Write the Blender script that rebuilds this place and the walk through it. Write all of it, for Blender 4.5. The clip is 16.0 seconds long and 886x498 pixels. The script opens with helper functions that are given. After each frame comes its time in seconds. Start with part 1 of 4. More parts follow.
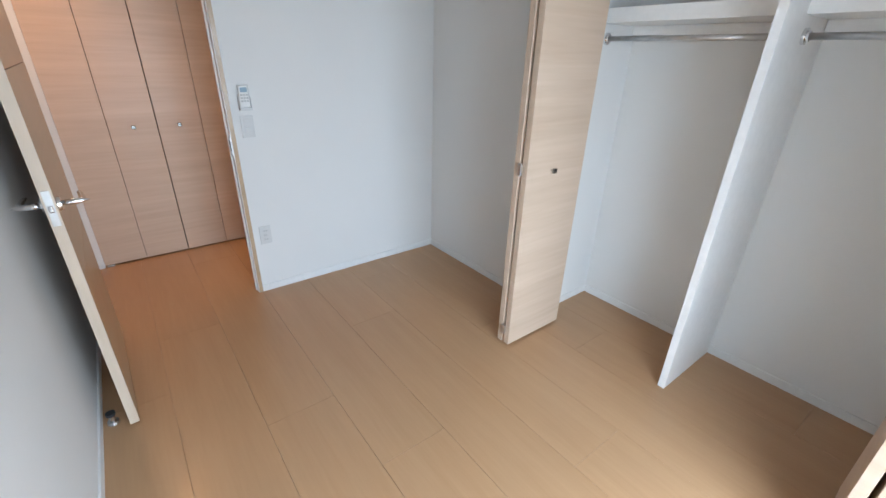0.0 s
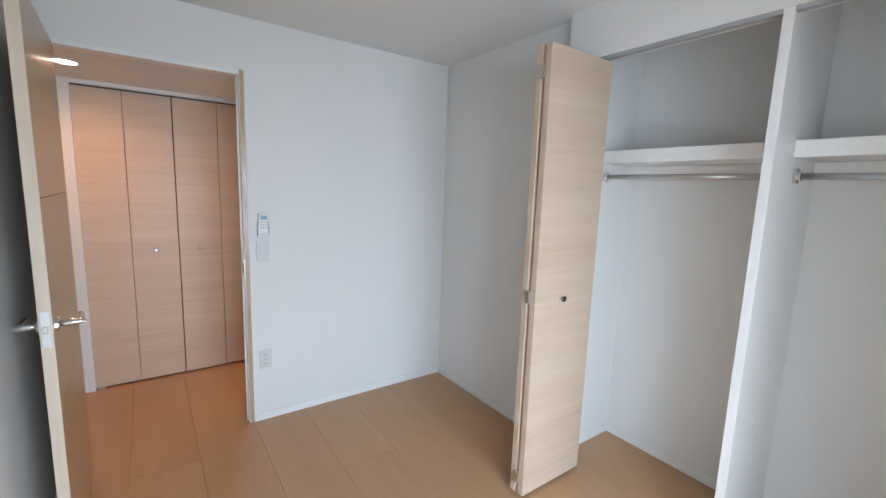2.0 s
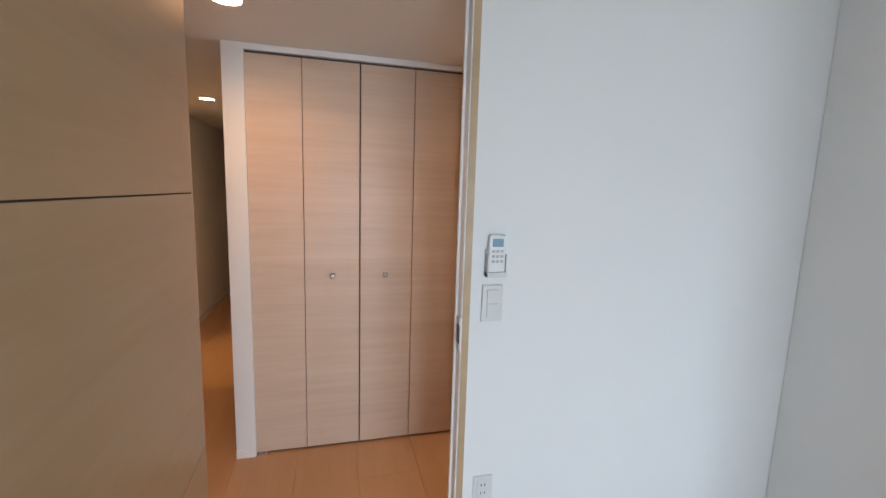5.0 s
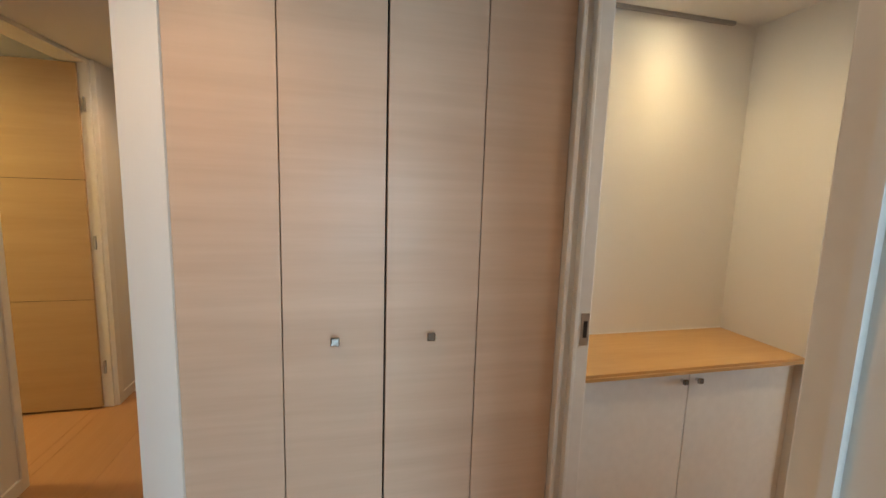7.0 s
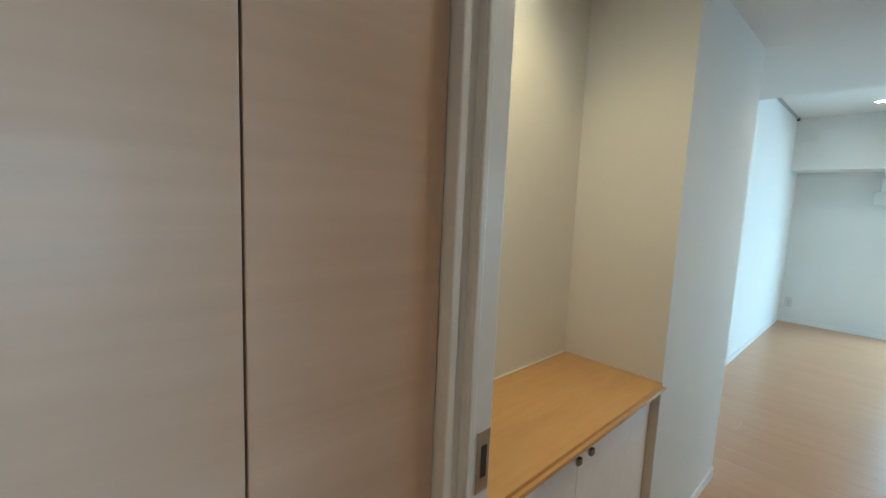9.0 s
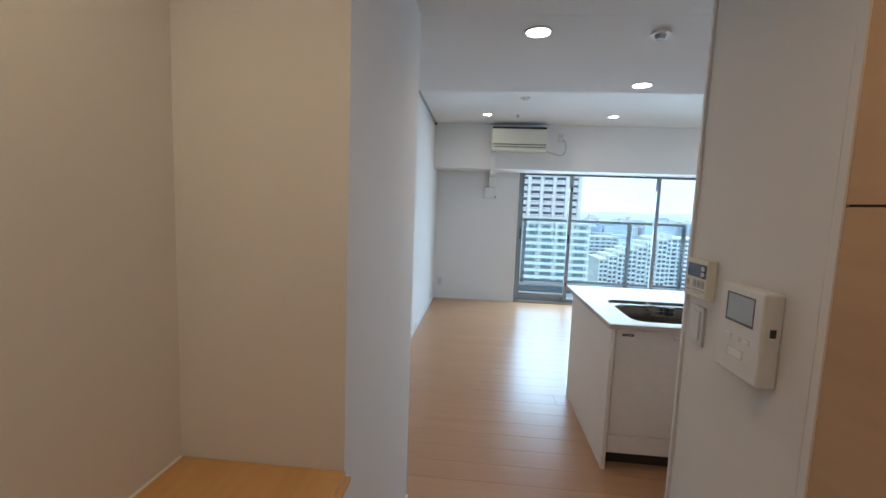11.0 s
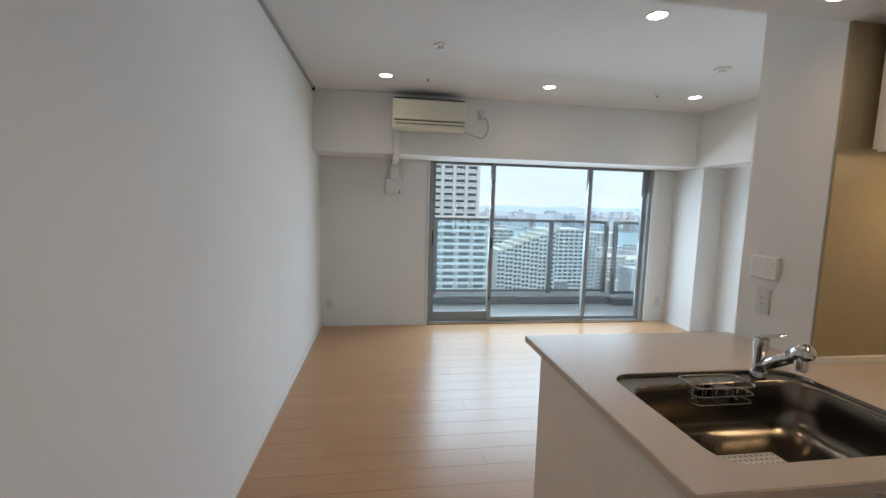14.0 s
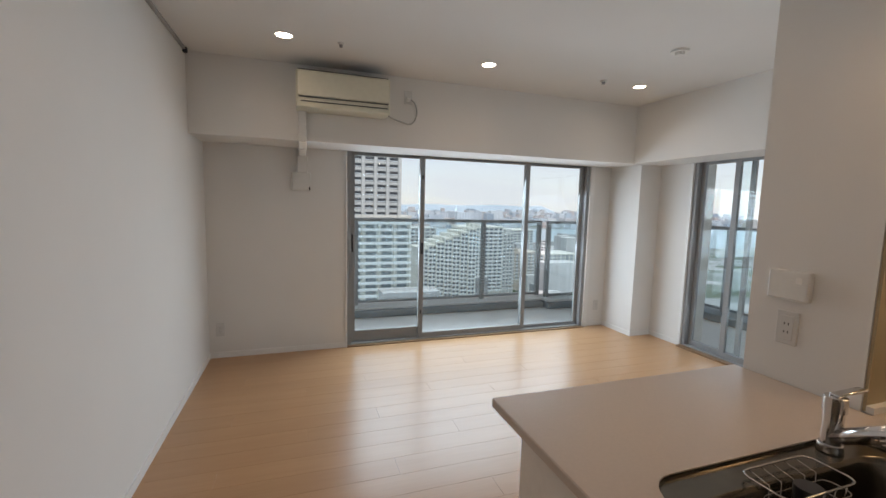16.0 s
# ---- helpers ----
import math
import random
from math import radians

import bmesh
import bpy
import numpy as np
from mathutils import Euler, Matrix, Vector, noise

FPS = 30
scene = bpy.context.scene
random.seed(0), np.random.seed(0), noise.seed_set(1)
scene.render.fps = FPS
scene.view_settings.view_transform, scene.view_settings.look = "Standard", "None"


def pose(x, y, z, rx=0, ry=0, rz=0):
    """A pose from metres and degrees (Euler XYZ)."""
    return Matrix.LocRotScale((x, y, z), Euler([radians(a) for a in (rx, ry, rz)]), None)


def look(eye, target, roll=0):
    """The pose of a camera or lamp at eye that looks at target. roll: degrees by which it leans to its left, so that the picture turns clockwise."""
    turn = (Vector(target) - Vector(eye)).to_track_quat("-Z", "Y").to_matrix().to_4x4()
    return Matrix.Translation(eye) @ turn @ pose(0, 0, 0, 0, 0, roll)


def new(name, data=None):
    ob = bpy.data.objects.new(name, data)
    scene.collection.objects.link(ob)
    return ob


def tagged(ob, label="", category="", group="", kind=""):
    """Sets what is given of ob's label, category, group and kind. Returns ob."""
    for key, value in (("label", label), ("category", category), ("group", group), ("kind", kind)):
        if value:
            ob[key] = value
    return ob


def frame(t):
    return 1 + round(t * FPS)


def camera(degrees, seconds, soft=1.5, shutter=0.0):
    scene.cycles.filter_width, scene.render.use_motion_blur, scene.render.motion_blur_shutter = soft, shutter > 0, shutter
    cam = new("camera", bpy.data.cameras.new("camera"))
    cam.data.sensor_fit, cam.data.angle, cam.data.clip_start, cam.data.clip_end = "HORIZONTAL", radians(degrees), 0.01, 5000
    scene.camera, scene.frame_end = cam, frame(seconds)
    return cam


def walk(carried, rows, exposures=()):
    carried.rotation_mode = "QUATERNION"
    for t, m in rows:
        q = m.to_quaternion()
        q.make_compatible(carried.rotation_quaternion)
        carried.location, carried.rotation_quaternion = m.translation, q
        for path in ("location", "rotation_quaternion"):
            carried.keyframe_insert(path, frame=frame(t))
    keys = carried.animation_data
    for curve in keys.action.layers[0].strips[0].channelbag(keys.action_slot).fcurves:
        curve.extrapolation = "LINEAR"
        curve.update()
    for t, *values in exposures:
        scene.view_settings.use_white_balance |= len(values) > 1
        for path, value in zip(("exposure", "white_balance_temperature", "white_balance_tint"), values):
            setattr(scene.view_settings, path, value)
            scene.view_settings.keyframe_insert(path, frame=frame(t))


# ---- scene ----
cam = camera(93.6, 16.0)
PATH = [
    (0, (3.571, 0.171, 1.452), (2.14, 1.283, 0.606), 1.6),
    (0.5, (3.574, 0.179, 1.465), (2.078, 1.336, 0.817), 1.7),
    (1, (3.577, 0.181, 1.475), (2.039, 1.371, 1.007), 1.8),
    (1.5, (3.569, 0.196, 1.477), (2.003, 1.389, 1.126), 2.1),
    (2, (3.547, 0.221, 1.454), (1.938, 1.373, 1.166), 2.0),
    (2.5, (3.411, 0.226, 1.434), (1.746, 1.3, 1.16), 2.0),
    (3, (3.211, 0.234, 1.433), (1.471, 1.181, 1.155), 2.0),
    (3.5, (2.993, 0.287, 1.44), (1.182, 1.085, 1.15), 2.0),
    (4, (2.742, 0.315, 1.439), (0.876, 0.971, 1.146), 1.9),
    (4.5, (2.463, 0.295, 1.426), (0.559, 0.832, 1.132), 1.8),
    (6.8, (1.256, 0.274, 1.357), (-0.674, 0.73, 1.097), 1.8),
    (7, (1.153, 0.28, 1.369), (-0.771, 0.755, 1.104), 1.8),
    (7.5, (0.946, 0.264, 1.369), (-0.951, 0.844, 1.113), 1.8),
    (8, (0.714, 0.282, 1.374), (-1.118, 1.042, 1.113), 1.8),
    (8.5, (0.556, 0.378, 1.36), (-1.141, 1.41, 1.127), 2.0),
    (9, (0.432, 0.542, 1.372), (-1.018, 1.901, 1.136), 2.4),
    (9.2, (0.403, 0.611, 1.362), (-0.918, 2.096, 1.140), 2.4),
    (9.5, (0.347, 0.724, 1.350), (-0.752, 2.382, 1.142), 2.3),
    (10, (0.276, 0.874, 1.356), (-0.459, 2.724, 1.159), 1.9),
    (10.2, (0.251, 0.934, 1.359), (-0.344, 2.836, 1.160), 2.0),
    (12.3, (0.216, 1.854, 1.362), (0.364, 3.838, 1.161), 1.6),
    (12.5, (0.22, 1.959, 1.365), (0.398, 3.941, 1.162), 1.5),
    (13, (0.237, 2.193, 1.384), (0.467, 4.169, 1.178), 1.4),
    (13.5, (0.233, 2.427, 1.393), (0.497, 4.398, 1.186), 1.5),
    (14, (0.24, 2.64, 1.395), (0.528, 4.608, 1.184), 1.6),
    (14.5, (0.27, 2.85, 1.402), (0.59, 4.813, 1.192), 1.5),
    (15, (0.302, 3.024, 1.402), (0.671, 4.979, 1.193), 1.5),
    (15.5, (0.281, 3.201, 1.408), (0.748, 5.135, 1.197), 1.5),
    (16, (0.338, 3.32, 1.401), (0.985, 5.201, 1.193), 1.4),
]
EXPOSURES = [(0.0, 1.56, 7050, 23), (4.5, 1.6, 7150, 24), (6.8, 1.6, 6700, 9), (7.5, 1.6, 5900, 3), (8.2, 1.55, 5700, 0), (9.0, 1.35, 5400, -5), (9.5, 1.15, 5100, 1), (10.2, 0.9, 5500, 9), (12.5, 0.6, 6400, 17), (13.5, 0.42, 6700, 17), (16.0, 0.08, 7700, 24)]
SKY, SUN = 0.14, 3.3
W_NORTH, W_EAST, W_BED = 62.0, 6.0, 43.0
HALL_W, NICHE_W, SPOT_W, UNDER_W, PASSAGE_W = 7.4, 6.4, 3.0, 0.45, 5.0
walk(cam, [(t, look(eye, goal, lean)) for t, eye, goal, lean in PATH], EXPOSURES)

# ---- light ----
world = bpy.data.worlds.new("sky")
scene.world = world
world.use_nodes = True
wn, wl = world.node_tree.nodes, world.node_tree.links
sky = wn.new("ShaderNodeTexSky")
sky.sky_type, sky.sun_disc = "NISHITA", False
sky.sun_elevation, sky.sun_rotation = radians(48), radians(215)
sky.dust_density, sky.air_density, sky.ozone_density = 0.3, 1.0, 3.0
wn["Background"].inputs["Strength"].default_value = SKY
# thin high cloud over the blue
coord = wn.new("ShaderNodeTexCoord")
stretch = wn.new("ShaderNodeVectorMath")
stretch.operation = "MULTIPLY"
stretch.inputs[1].default_value = (2.0, 2.0, 9.0)
wl.new(coord.outputs["Generated"], stretch.inputs[0])
cloud = wn.new("ShaderNodeTexNoise")
cloud.inputs["Scale"].default_value, cloud.inputs["Detail"].default_value = 1.6, 6.0
wl.new(stretch.outputs[0], cloud.inputs["Vector"])
cover = wn.new("ShaderNodeMapRange")
cover.inputs["From Min"].default_value, cover.inputs["From Max"].default_value = 0.3, 0.62
cover.inputs["To Min"].default_value, cover.inputs["To Max"].default_value = 0.62, 0.96
wl.new(cloud.outputs[0], cover.inputs["Value"])
veil = wn.new("ShaderNodeMix")
veil.data_type = "RGBA"
veil.inputs[7].default_value = (4.9, 5.9, 6.8, 1)
wl.new(cover.outputs[0], veil.inputs[0])
wl.new(sky.outputs["Color"], veil.inputs[6])
wl.new(veil.outputs[2], wn["Background"].inputs["Color"])


def lamp(name, kind, m, energy, color, **more):
    data = bpy.data.lights.new(name, kind)
    data.energy, data.color = energy, color
    if "angle" in more:
        data.angle = radians(more["angle"])
    if "size" in more:
        data.shape, data.size, data.size_y = "RECTANGLE", more["size"][0], more["size"][1]
    if "radius" in more:
        data.shadow_soft_size = more["radius"]
    if "cone" in more:
        data.spot_size, data.spot_blend = radians(more["cone"]), 1.0
    ob = new(name, data)
    ob.matrix_basis = m
    return ob


lamp("sun", "SUN", look((0, 0, 30), (5, 12, 0)), SUN, (0.95, 0.98, 1.0), angle=12)
DAY = (0.57, 0.81, 1.0)
for z, share in ((0.42, 0.14), (0.95, 0.36), (1.50, 0.50)):
    lamp("daylight", "AREA", look((2.13, 7.58, z), (1.9, 4.58, z - 2.0)), W_NORTH * share, DAY, size=(2.6, 0.5))
for z in (0.6, 1.35):
    lamp("daylight", "AREA", look((4.07, 5.75, z), (1.07, 5.55, z - 2.0)), W_EAST / 2, DAY, size=(1.4, 0.6))
    lamp("daylight", "AREA", look((4.70, 0.80, z + 0.1), (2.5, 1.55, z - 2.9)), W_BED / 2, (0.51, 0.78, 1.0), size=(1.5, 0.8))

# ---- materials ----


def nodes_of(name):
    m = bpy.data.materials.new(name)
    m.use_nodes = True
    nt = m.node_tree
    return m, nt, nt.nodes["Principled BSDF"]


def add(nt, kind, **props):
    n = nt.nodes.new(kind)
    for k, v in props.items():
        n.inputs[k].default_value = v
    return n


def place(nt, scale):
    """World position, stretched."""
    g = nt.nodes.new("ShaderNodeNewGeometry")
    v = nt.nodes.new("ShaderNodeVectorMath")
    v.operation = "MULTIPLY"
    v.inputs[1].default_value = scale
    nt.links.new(g.outputs["Position"], v.inputs[0])
    return v.outputs[0]


def ramp(nt, source, stops):
    r = nt.nodes.new("ShaderNodeValToRGB")
    while len(r.color_ramp.elements) < len(stops):
        r.color_ramp.elements.new(0.5)
    for e, (p, c) in zip(r.color_ramp.elements, stops):
        e.position, e.color = p, (*c, 1)
    nt.links.new(source, r.inputs[0])
    return r.outputs[0]


def bump(nt, bsdf, source, strength, distance):
    b = add(nt, "ShaderNodeBump", Strength=strength, Distance=distance)
    nt.links.new(source, b.inputs["Height"])
    nt.links.new(b.outputs[0], bsdf.inputs["Normal"])


def tint(c, k):
    return tuple(min(1.0, v * k) for v in c)


def paper(name, color, rough=0.85, weave=0.25):
    """Wallpaper or paint: faint woven relief and slow unevenness."""
    m, nt, b = nodes_of(name)
    n1 = add(nt, "ShaderNodeTexNoise", Scale=1.0, Detail=3.0)
    nt.links.new(place(nt, (1.3, 1.3, 1.0)), n1.inputs["Vector"])
    nt.links.new(ramp(nt, n1.outputs[0], [(0.3, tint(color, 0.965)), (0.7, color)]), b.inputs["Base Color"])
    n2 = add(nt, "ShaderNodeTexNoise", Scale=1.0, Detail=4.0, Roughness=0.7)
    nt.links.new(place(nt, (160, 160, 420)), n2.inputs["Vector"])
    bump(nt, b, n2.outputs[0], weave, 0.0015)
    b.inputs["Roughness"].default_value = rough
    b.inputs["Specular IOR Level"].default_value = 0.25
    return m


def wood(name, dark, light, stretch, rough, fine=0.35, spec=0.5, coat=0.0, per_object=0.0, relief=0.05, even=False):
    """Sheet or board with long grain; stretch is small along the grain."""
    m, nt, b = nodes_of(name)
    n1 = add(nt, "ShaderNodeTexNoise", Scale=1.0, Detail=5.0, Roughness=0.6, Distortion=0.25)
    n2 = add(nt, "ShaderNodeTexNoise", Scale=1.0, Detail=4.0)
    v1, v2 = place(nt, stretch), place(nt, tuple(s * 6 for s in stretch))
    if per_object:
        info = nt.nodes.new("ShaderNodeObjectInfo")
        shift = nt.nodes.new("ShaderNodeVectorMath")
        shift.operation = "ADD"
        k = nt.nodes.new("ShaderNodeVectorMath")
        k.operation = "SCALE"
        k.inputs["Scale"].default_value = 40.0
        nt.links.new(info.outputs["Random"], k.inputs[0])
        nt.links.new(v1, shift.inputs[0])
        nt.links.new(k.outputs[0], shift.inputs[1])
        v1 = shift.outputs[0]
    nt.links.new(v1, n1.inputs["Vector"])
    nt.links.new(v2, n2.inputs["Vector"])
    mix = nt.nodes.new("ShaderNodeMix")
    mix.inputs["Factor"].default_value = fine
    nt.links.new(n1.outputs[0], mix.inputs["A"])
    nt.links.new(n2.outputs[0], mix.inputs["B"])
    color = ramp(nt, mix.outputs["Result"], [(0.32, dark), (0.5, tuple((a + c) / 2 for a, c in zip(dark, light))), (0.68, light)])
    if per_object:
        hsv = nt.nodes.new("ShaderNodeHueSaturation")
        mr = nt.nodes.new("ShaderNodeMapRange")
        mr.inputs["To Min"].default_value, mr.inputs["To Max"].default_value = 1 - per_object, 1 + per_object
        nt.links.new(info.outputs["Random"], mr.inputs["Value"])
        nt.links.new(mr.outputs[0], hsv.inputs["Value"])
        nt.links.new(color, hsv.inputs["Color"])
        color = hsv.outputs[0]
    nt.links.new(color, b.inputs["Base Color"])
    n3 = add(nt, "ShaderNodeTexNoise", Scale=1.0, Detail=3.0)
    nt.links.new(place(nt, (2.2, 2.2, 2.2)), n3.inputs["Vector"])
    rr = nt.nodes.new("ShaderNodeMapRange")
    rr.inputs["To Min"].default_value, rr.inputs["To Max"].default_value = rough - 0.04, rough + 0.06
    nt.links.new(n3.outputs[0], rr.inputs["Value"])
    b.inputs["Roughness"].default_value = rough
    if not even:
        nt.links.new(rr.outputs[0], b.inputs["Roughness"])
    bump(nt, b, n2.outputs[0], relief, 0.001)
    b.inputs["Specular IOR Level"].default_value = spec
    b.inputs["Coat Weight"].default_value = coat
    b.inputs["Coat Roughness"].default_value = 0.12
    return m


def plain(name, color, rough=0.45, metal=0.0, spec=0.5, vary=0.05, scale=30.0):
    """Plastic, lacquer or metal with a faint unevenness."""
    m, nt, b = nodes_of(name)
    n = add(nt, "ShaderNodeTexNoise", Scale=1.0, Detail=3.0)
    nt.links.new(place(nt, (scale, scale, scale)), n.inputs["Vector"])
    nt.links.new(ramp(nt, n.outputs[0], [(0.3, tint(color, 1 - vary)), (0.7, color)]), b.inputs["Base Color"])
    b.inputs["Roughness"].default_value, b.inputs["Metallic"].default_value = rough, metal
    b.inputs["Specular IOR Level"].default_value = spec
    return m


def glow(name, color, strength):
    m, nt, b = nodes_of(name)
    b.inputs["Base Color"].default_value = (*color, 1)
    b.inputs["Emission Color"].default_value = (*color, 1)
    b.inputs["Emission Strength"].default_value = strength
    return m


def clear(name, color, gloss):
    m, nt, b = nodes_of(name)
    nt.nodes.remove(b)
    t = add(nt, "ShaderNodeBsdfTransparent", Color=(*color, 1))
    g = add(nt, "ShaderNodeBsdfGlossy", Roughness=0.01)
    x = add(nt, "ShaderNodeMixShader", Fac=gloss)
    nt.links.new(t.outputs[0], x.inputs[1])
    nt.links.new(g.outputs[0], x.inputs[2])
    nt.links.new(x.outputs[0], nt.nodes["Material Output"].inputs["Surface"])
    return m


WALL = paper("white_wallpaper", (0.75, 0.735, 0.71))
CEIL = paper("ceiling_paper", (0.74, 0.73, 0.71), weave=0.18)
TRIM = plain("white_trim", (0.78, 0.77, 0.75), 0.4)
JAMB = plain("pale_jamb", (0.72, 0.66, 0.60), 0.45)
MAPLE = wood("pale_maple", (0.515, 0.365, 0.262), (0.63, 0.468, 0.352), (0.45, 0.45, 8.0), 0.45, fine=0.3, coat=0.05, relief=0.02)
DOORWOOD = wood("door_maple", (0.42, 0.275, 0.155), (0.49, 0.335, 0.20), (0.6, 0.6, 9.0), 0.30, fine=0.25, coat=0.25, relief=0.02)
EDGEWOOD = wood("maple_edge", (0.56, 0.43, 0.32), (0.66, 0.53, 0.41), (8, 8, 1.0), 0.45)
PLANK = wood("floor_plank", (0.435, 0.235, 0.118), (0.485, 0.273, 0.144), (0.9, 14.0, 6.0), 0.31, coat=0.08, per_object=0.025, relief=0.02, even=True)
TOPWOOD = wood("orange_top", (0.50, 0.275, 0.09), (0.60, 0.36, 0.14), (9.0, 1.2, 9.0), 0.35, coat=0.3)
GROOVE = plain("dark_groove", (0.05, 0.03, 0.02), 0.7)
SEAM = plain("floor_seam", (0.425, 0.235, 0.12), 0.7)
LACQUER = plain("white_lacquer", (0.82, 0.80, 0.77), 0.3)
KITCHEN = plain("kitchen_lacquer", (0.78, 0.735, 0.68), 0.28)
STONE = plain("counter_surface", (0.54, 0.455, 0.39), 0.32, vary=0.04, scale=120)
SPLASH = plain("beige_splashback", (0.38, 0.31, 0.195), 0.35)
CHROME = plain("chrome", (0.72, 0.72, 0.73), 0.12, 1.0)
# chrome dimmed: the knobs' dark reflection is put into the colour
KNOB = plain("dimmed_chrome_knob", (0.30, 0.29, 0.28), 0.16, 1.0)
STEEL = plain("brushed_steel", (0.62, 0.61, 0.60), 0.3, 1.0, vary=0.15)
# steel darkened so its colour carries the dim room reflected in the sink
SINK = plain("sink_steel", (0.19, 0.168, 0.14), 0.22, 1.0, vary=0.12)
ALU = plain("grey_aluminium", (0.25, 0.255, 0.26), 0.45, 0.0)
PLATE = plain("wall_plate_plastic", (0.63, 0.62, 0.60), 0.35)
WHITEP = plain("white_plastic", (0.74, 0.73, 0.70), 0.4)
CREAM = plain("cream_plastic", (0.70, 0.68, 0.56), 0.45)
GREYP = plain("grey_plastic", (0.36, 0.36, 0.36), 0.5)
SILL = wood("dark_threshold", (0.17, 0.09, 0.045), (0.25, 0.14, 0.07), (1.0, 14.0, 8.0), 0.4)
BLACK = plain("black_plastic", (0.025, 0.025, 0.028), 0.35)
PALEKEY = plain("pale_key", (0.42, 0.42, 0.40), 0.4)
SAGE = plain("pale_green_print", (0.42, 0.50, 0.32), 0.5)
SCREEN = plain("display", (0.035, 0.05, 0.085), 0.15)
CONC = plain("balcony_concrete", (0.60, 0.59, 0.58), 0.85, vary=0.12, scale=6)
KERB = plain("grey_kerb", (0.22, 0.25, 0.27), 0.8, vary=0.15, scale=5)
GLASS = clear("window_glass", (0.94, 0.985, 0.99), 0.035)
TGLASS = clear("rail_glass", (0.86, 0.94, 0.96), 0.04)
LED = glow("lamp_face", (1.0, 0.93, 0.80), 14.0)
WARM = glow("warm_lamp_face", (1.0, 0.80, 0.50), 14.0)

# ---- mesh helpers ----


def box(bm, x0, x1, y0, y1, z0, z1, bevel=0.0):
    r = bmesh.ops.create_cube(bm, size=1, matrix=Matrix.LocRotScale(
        ((x0 + x1) / 2, (y0 + y1) / 2, (z0 + z1) / 2), None, (abs(x1 - x0), abs(y1 - y0), abs(z1 - z0))))
    if bevel:
        edges = list({e for v in r["verts"] for e in v.link_edges})
        bmesh.ops.bevel(bm, geom=edges, offset=bevel, segments=2, profile=0.5, affect="EDGES")
    return bm


def boxes(*rows, bevel=0.0):
    bm = bmesh.new()
    for r in rows:
        box(bm, *r, bevel=bevel)
    return bm


def disc(bm, p, radius, depth, axis="z", r2=None, segments=28):
    turn = {"z": Matrix(), "x": Matrix.Rotation(radians(90), 4, "Y"), "y": Matrix.Rotation(radians(-90), 4, "X")}[axis]
    bmesh.ops.create_cone(bm, cap_ends=True, segments=segments, radius1=radius, radius2=radius if r2 is None else r2,
                          depth=depth, matrix=Matrix.Translation(p) @ turn)
    return bm


def tube(bm, pts, radius, segments=10, closed=False):
    """A round bar along a line of points."""
    pts = [Vector(p) for p in pts]
    n, rings = len(pts), []
    for i, p in enumerate(pts):
        a = pts[i - 1] if (i or closed) else p
        c = pts[(i + 1) % n] if (i < n - 1 or closed) else p
        d = (c - a).normalized()
        up = Vector((0, 0, 1)) if abs(d.z) < 0.95 else Vector((1, 0, 0))
        u = d.cross(up).normalized()
        w = u.cross(d)
        rings.append([bm.verts.new(p + radius * (math.cos(2 * math.pi * k / segments) * u + math.sin(2 * math.pi * k / segments) * w)) for k in range(segments)])
    for i in range(n if closed else n - 1):
        r, s = rings[i], rings[(i + 1) % n]
        for k in range(segments):
            bm.faces.new((r[k], r[(k + 1) % segments], s[(k + 1) % segments], s[k]))
    if not closed:
        bm.faces.new(rings[0][::-1])
        bm.faces.new(rings[-1])
    return bm


def prism(bm, outline, z0, z1):
    """An upright prism over an outline of (x, y)."""
    low = [bm.verts.new((x, y, z0)) for x, y in outline]
    top = [bm.verts.new((x, y, z1)) for x, y in outline]
    bm.faces.new(low[::-1])
    bm.faces.new(top)
    for i in range(len(low)):
        j = (i + 1) % len(low)
        bm.faces.new((low[i], low[j], top[j], top[i]))
    return bm


def root_place(ob):
    while ob.parent:
        ob = ob.parent
    return ob.location.copy()


def thing(name, at, label, category, group="", kind=""):
    ob = new(name)
    ob.empty_display_size = 0.1
    ob.location = at
    return tagged(ob, label, category, group, kind)


def part(name, bm, material, parent=None, label="", smooth=False):
    """One mesh under a thing or a part, given in world metres."""
    if parent is not None:
        bmesh.ops.translate(bm, vec=-root_place(parent), verts=bm.verts)
    bmesh.ops.recalc_face_normals(bm, faces=bm.faces)
    me = bpy.data.meshes.new(name)
    bm.to_mesh(me)
    bm.free()
    me.materials.append(material)
    if smooth:
        for p in me.polygons:
            p.use_smooth = True
    ob = new(name, me)
    ob.parent = parent
    return tagged(ob, label)


def structure(name, bm, material, label, category):
    return tagged(part(name, bm, material), label, category, "", "structure")

# ---- structure: bedroom ----
structure("wall_bedroom_west", boxes((0.90, 0.97, -1.25, -0.125, -0.02, 2.5), (0.90, 0.97, 0.690, 2.06, -0.02, 2.5), (0.90, 0.97, -0.125, 0.690, 2.045, 2.5)),
          WALL, "white papered wall with a doorway to the hall", "wall")
structure("wall_passage", boxes((0.87, 0.899, 1.048, 2.06, -0.02, 2.5), (0.87, 0.97, 2.061, 2.555, -0.02, 2.5)), WALL, "white papered passage wall", "wall")
structure("wall_bedroom_south", boxes((0.972, 4.7, -0.30, -0.18, -0.02, 2.5)), WALL, "plain white papered wall", "wall")
structure("wall_bedroom_north", boxes((0.972, 2.08, 2.06, 2.16, -0.02, 2.45), (2.10, 2.2, 1.995, 2.515, -0.02, 2.45), (2.2, 3.76, 1.995, 2.09, 2.09, 2.45), (3.76, 4.7, 1.995, 2.09, -0.02, 2.45)),
          WALL, "white papered wall above a wide closet opening", "wall")
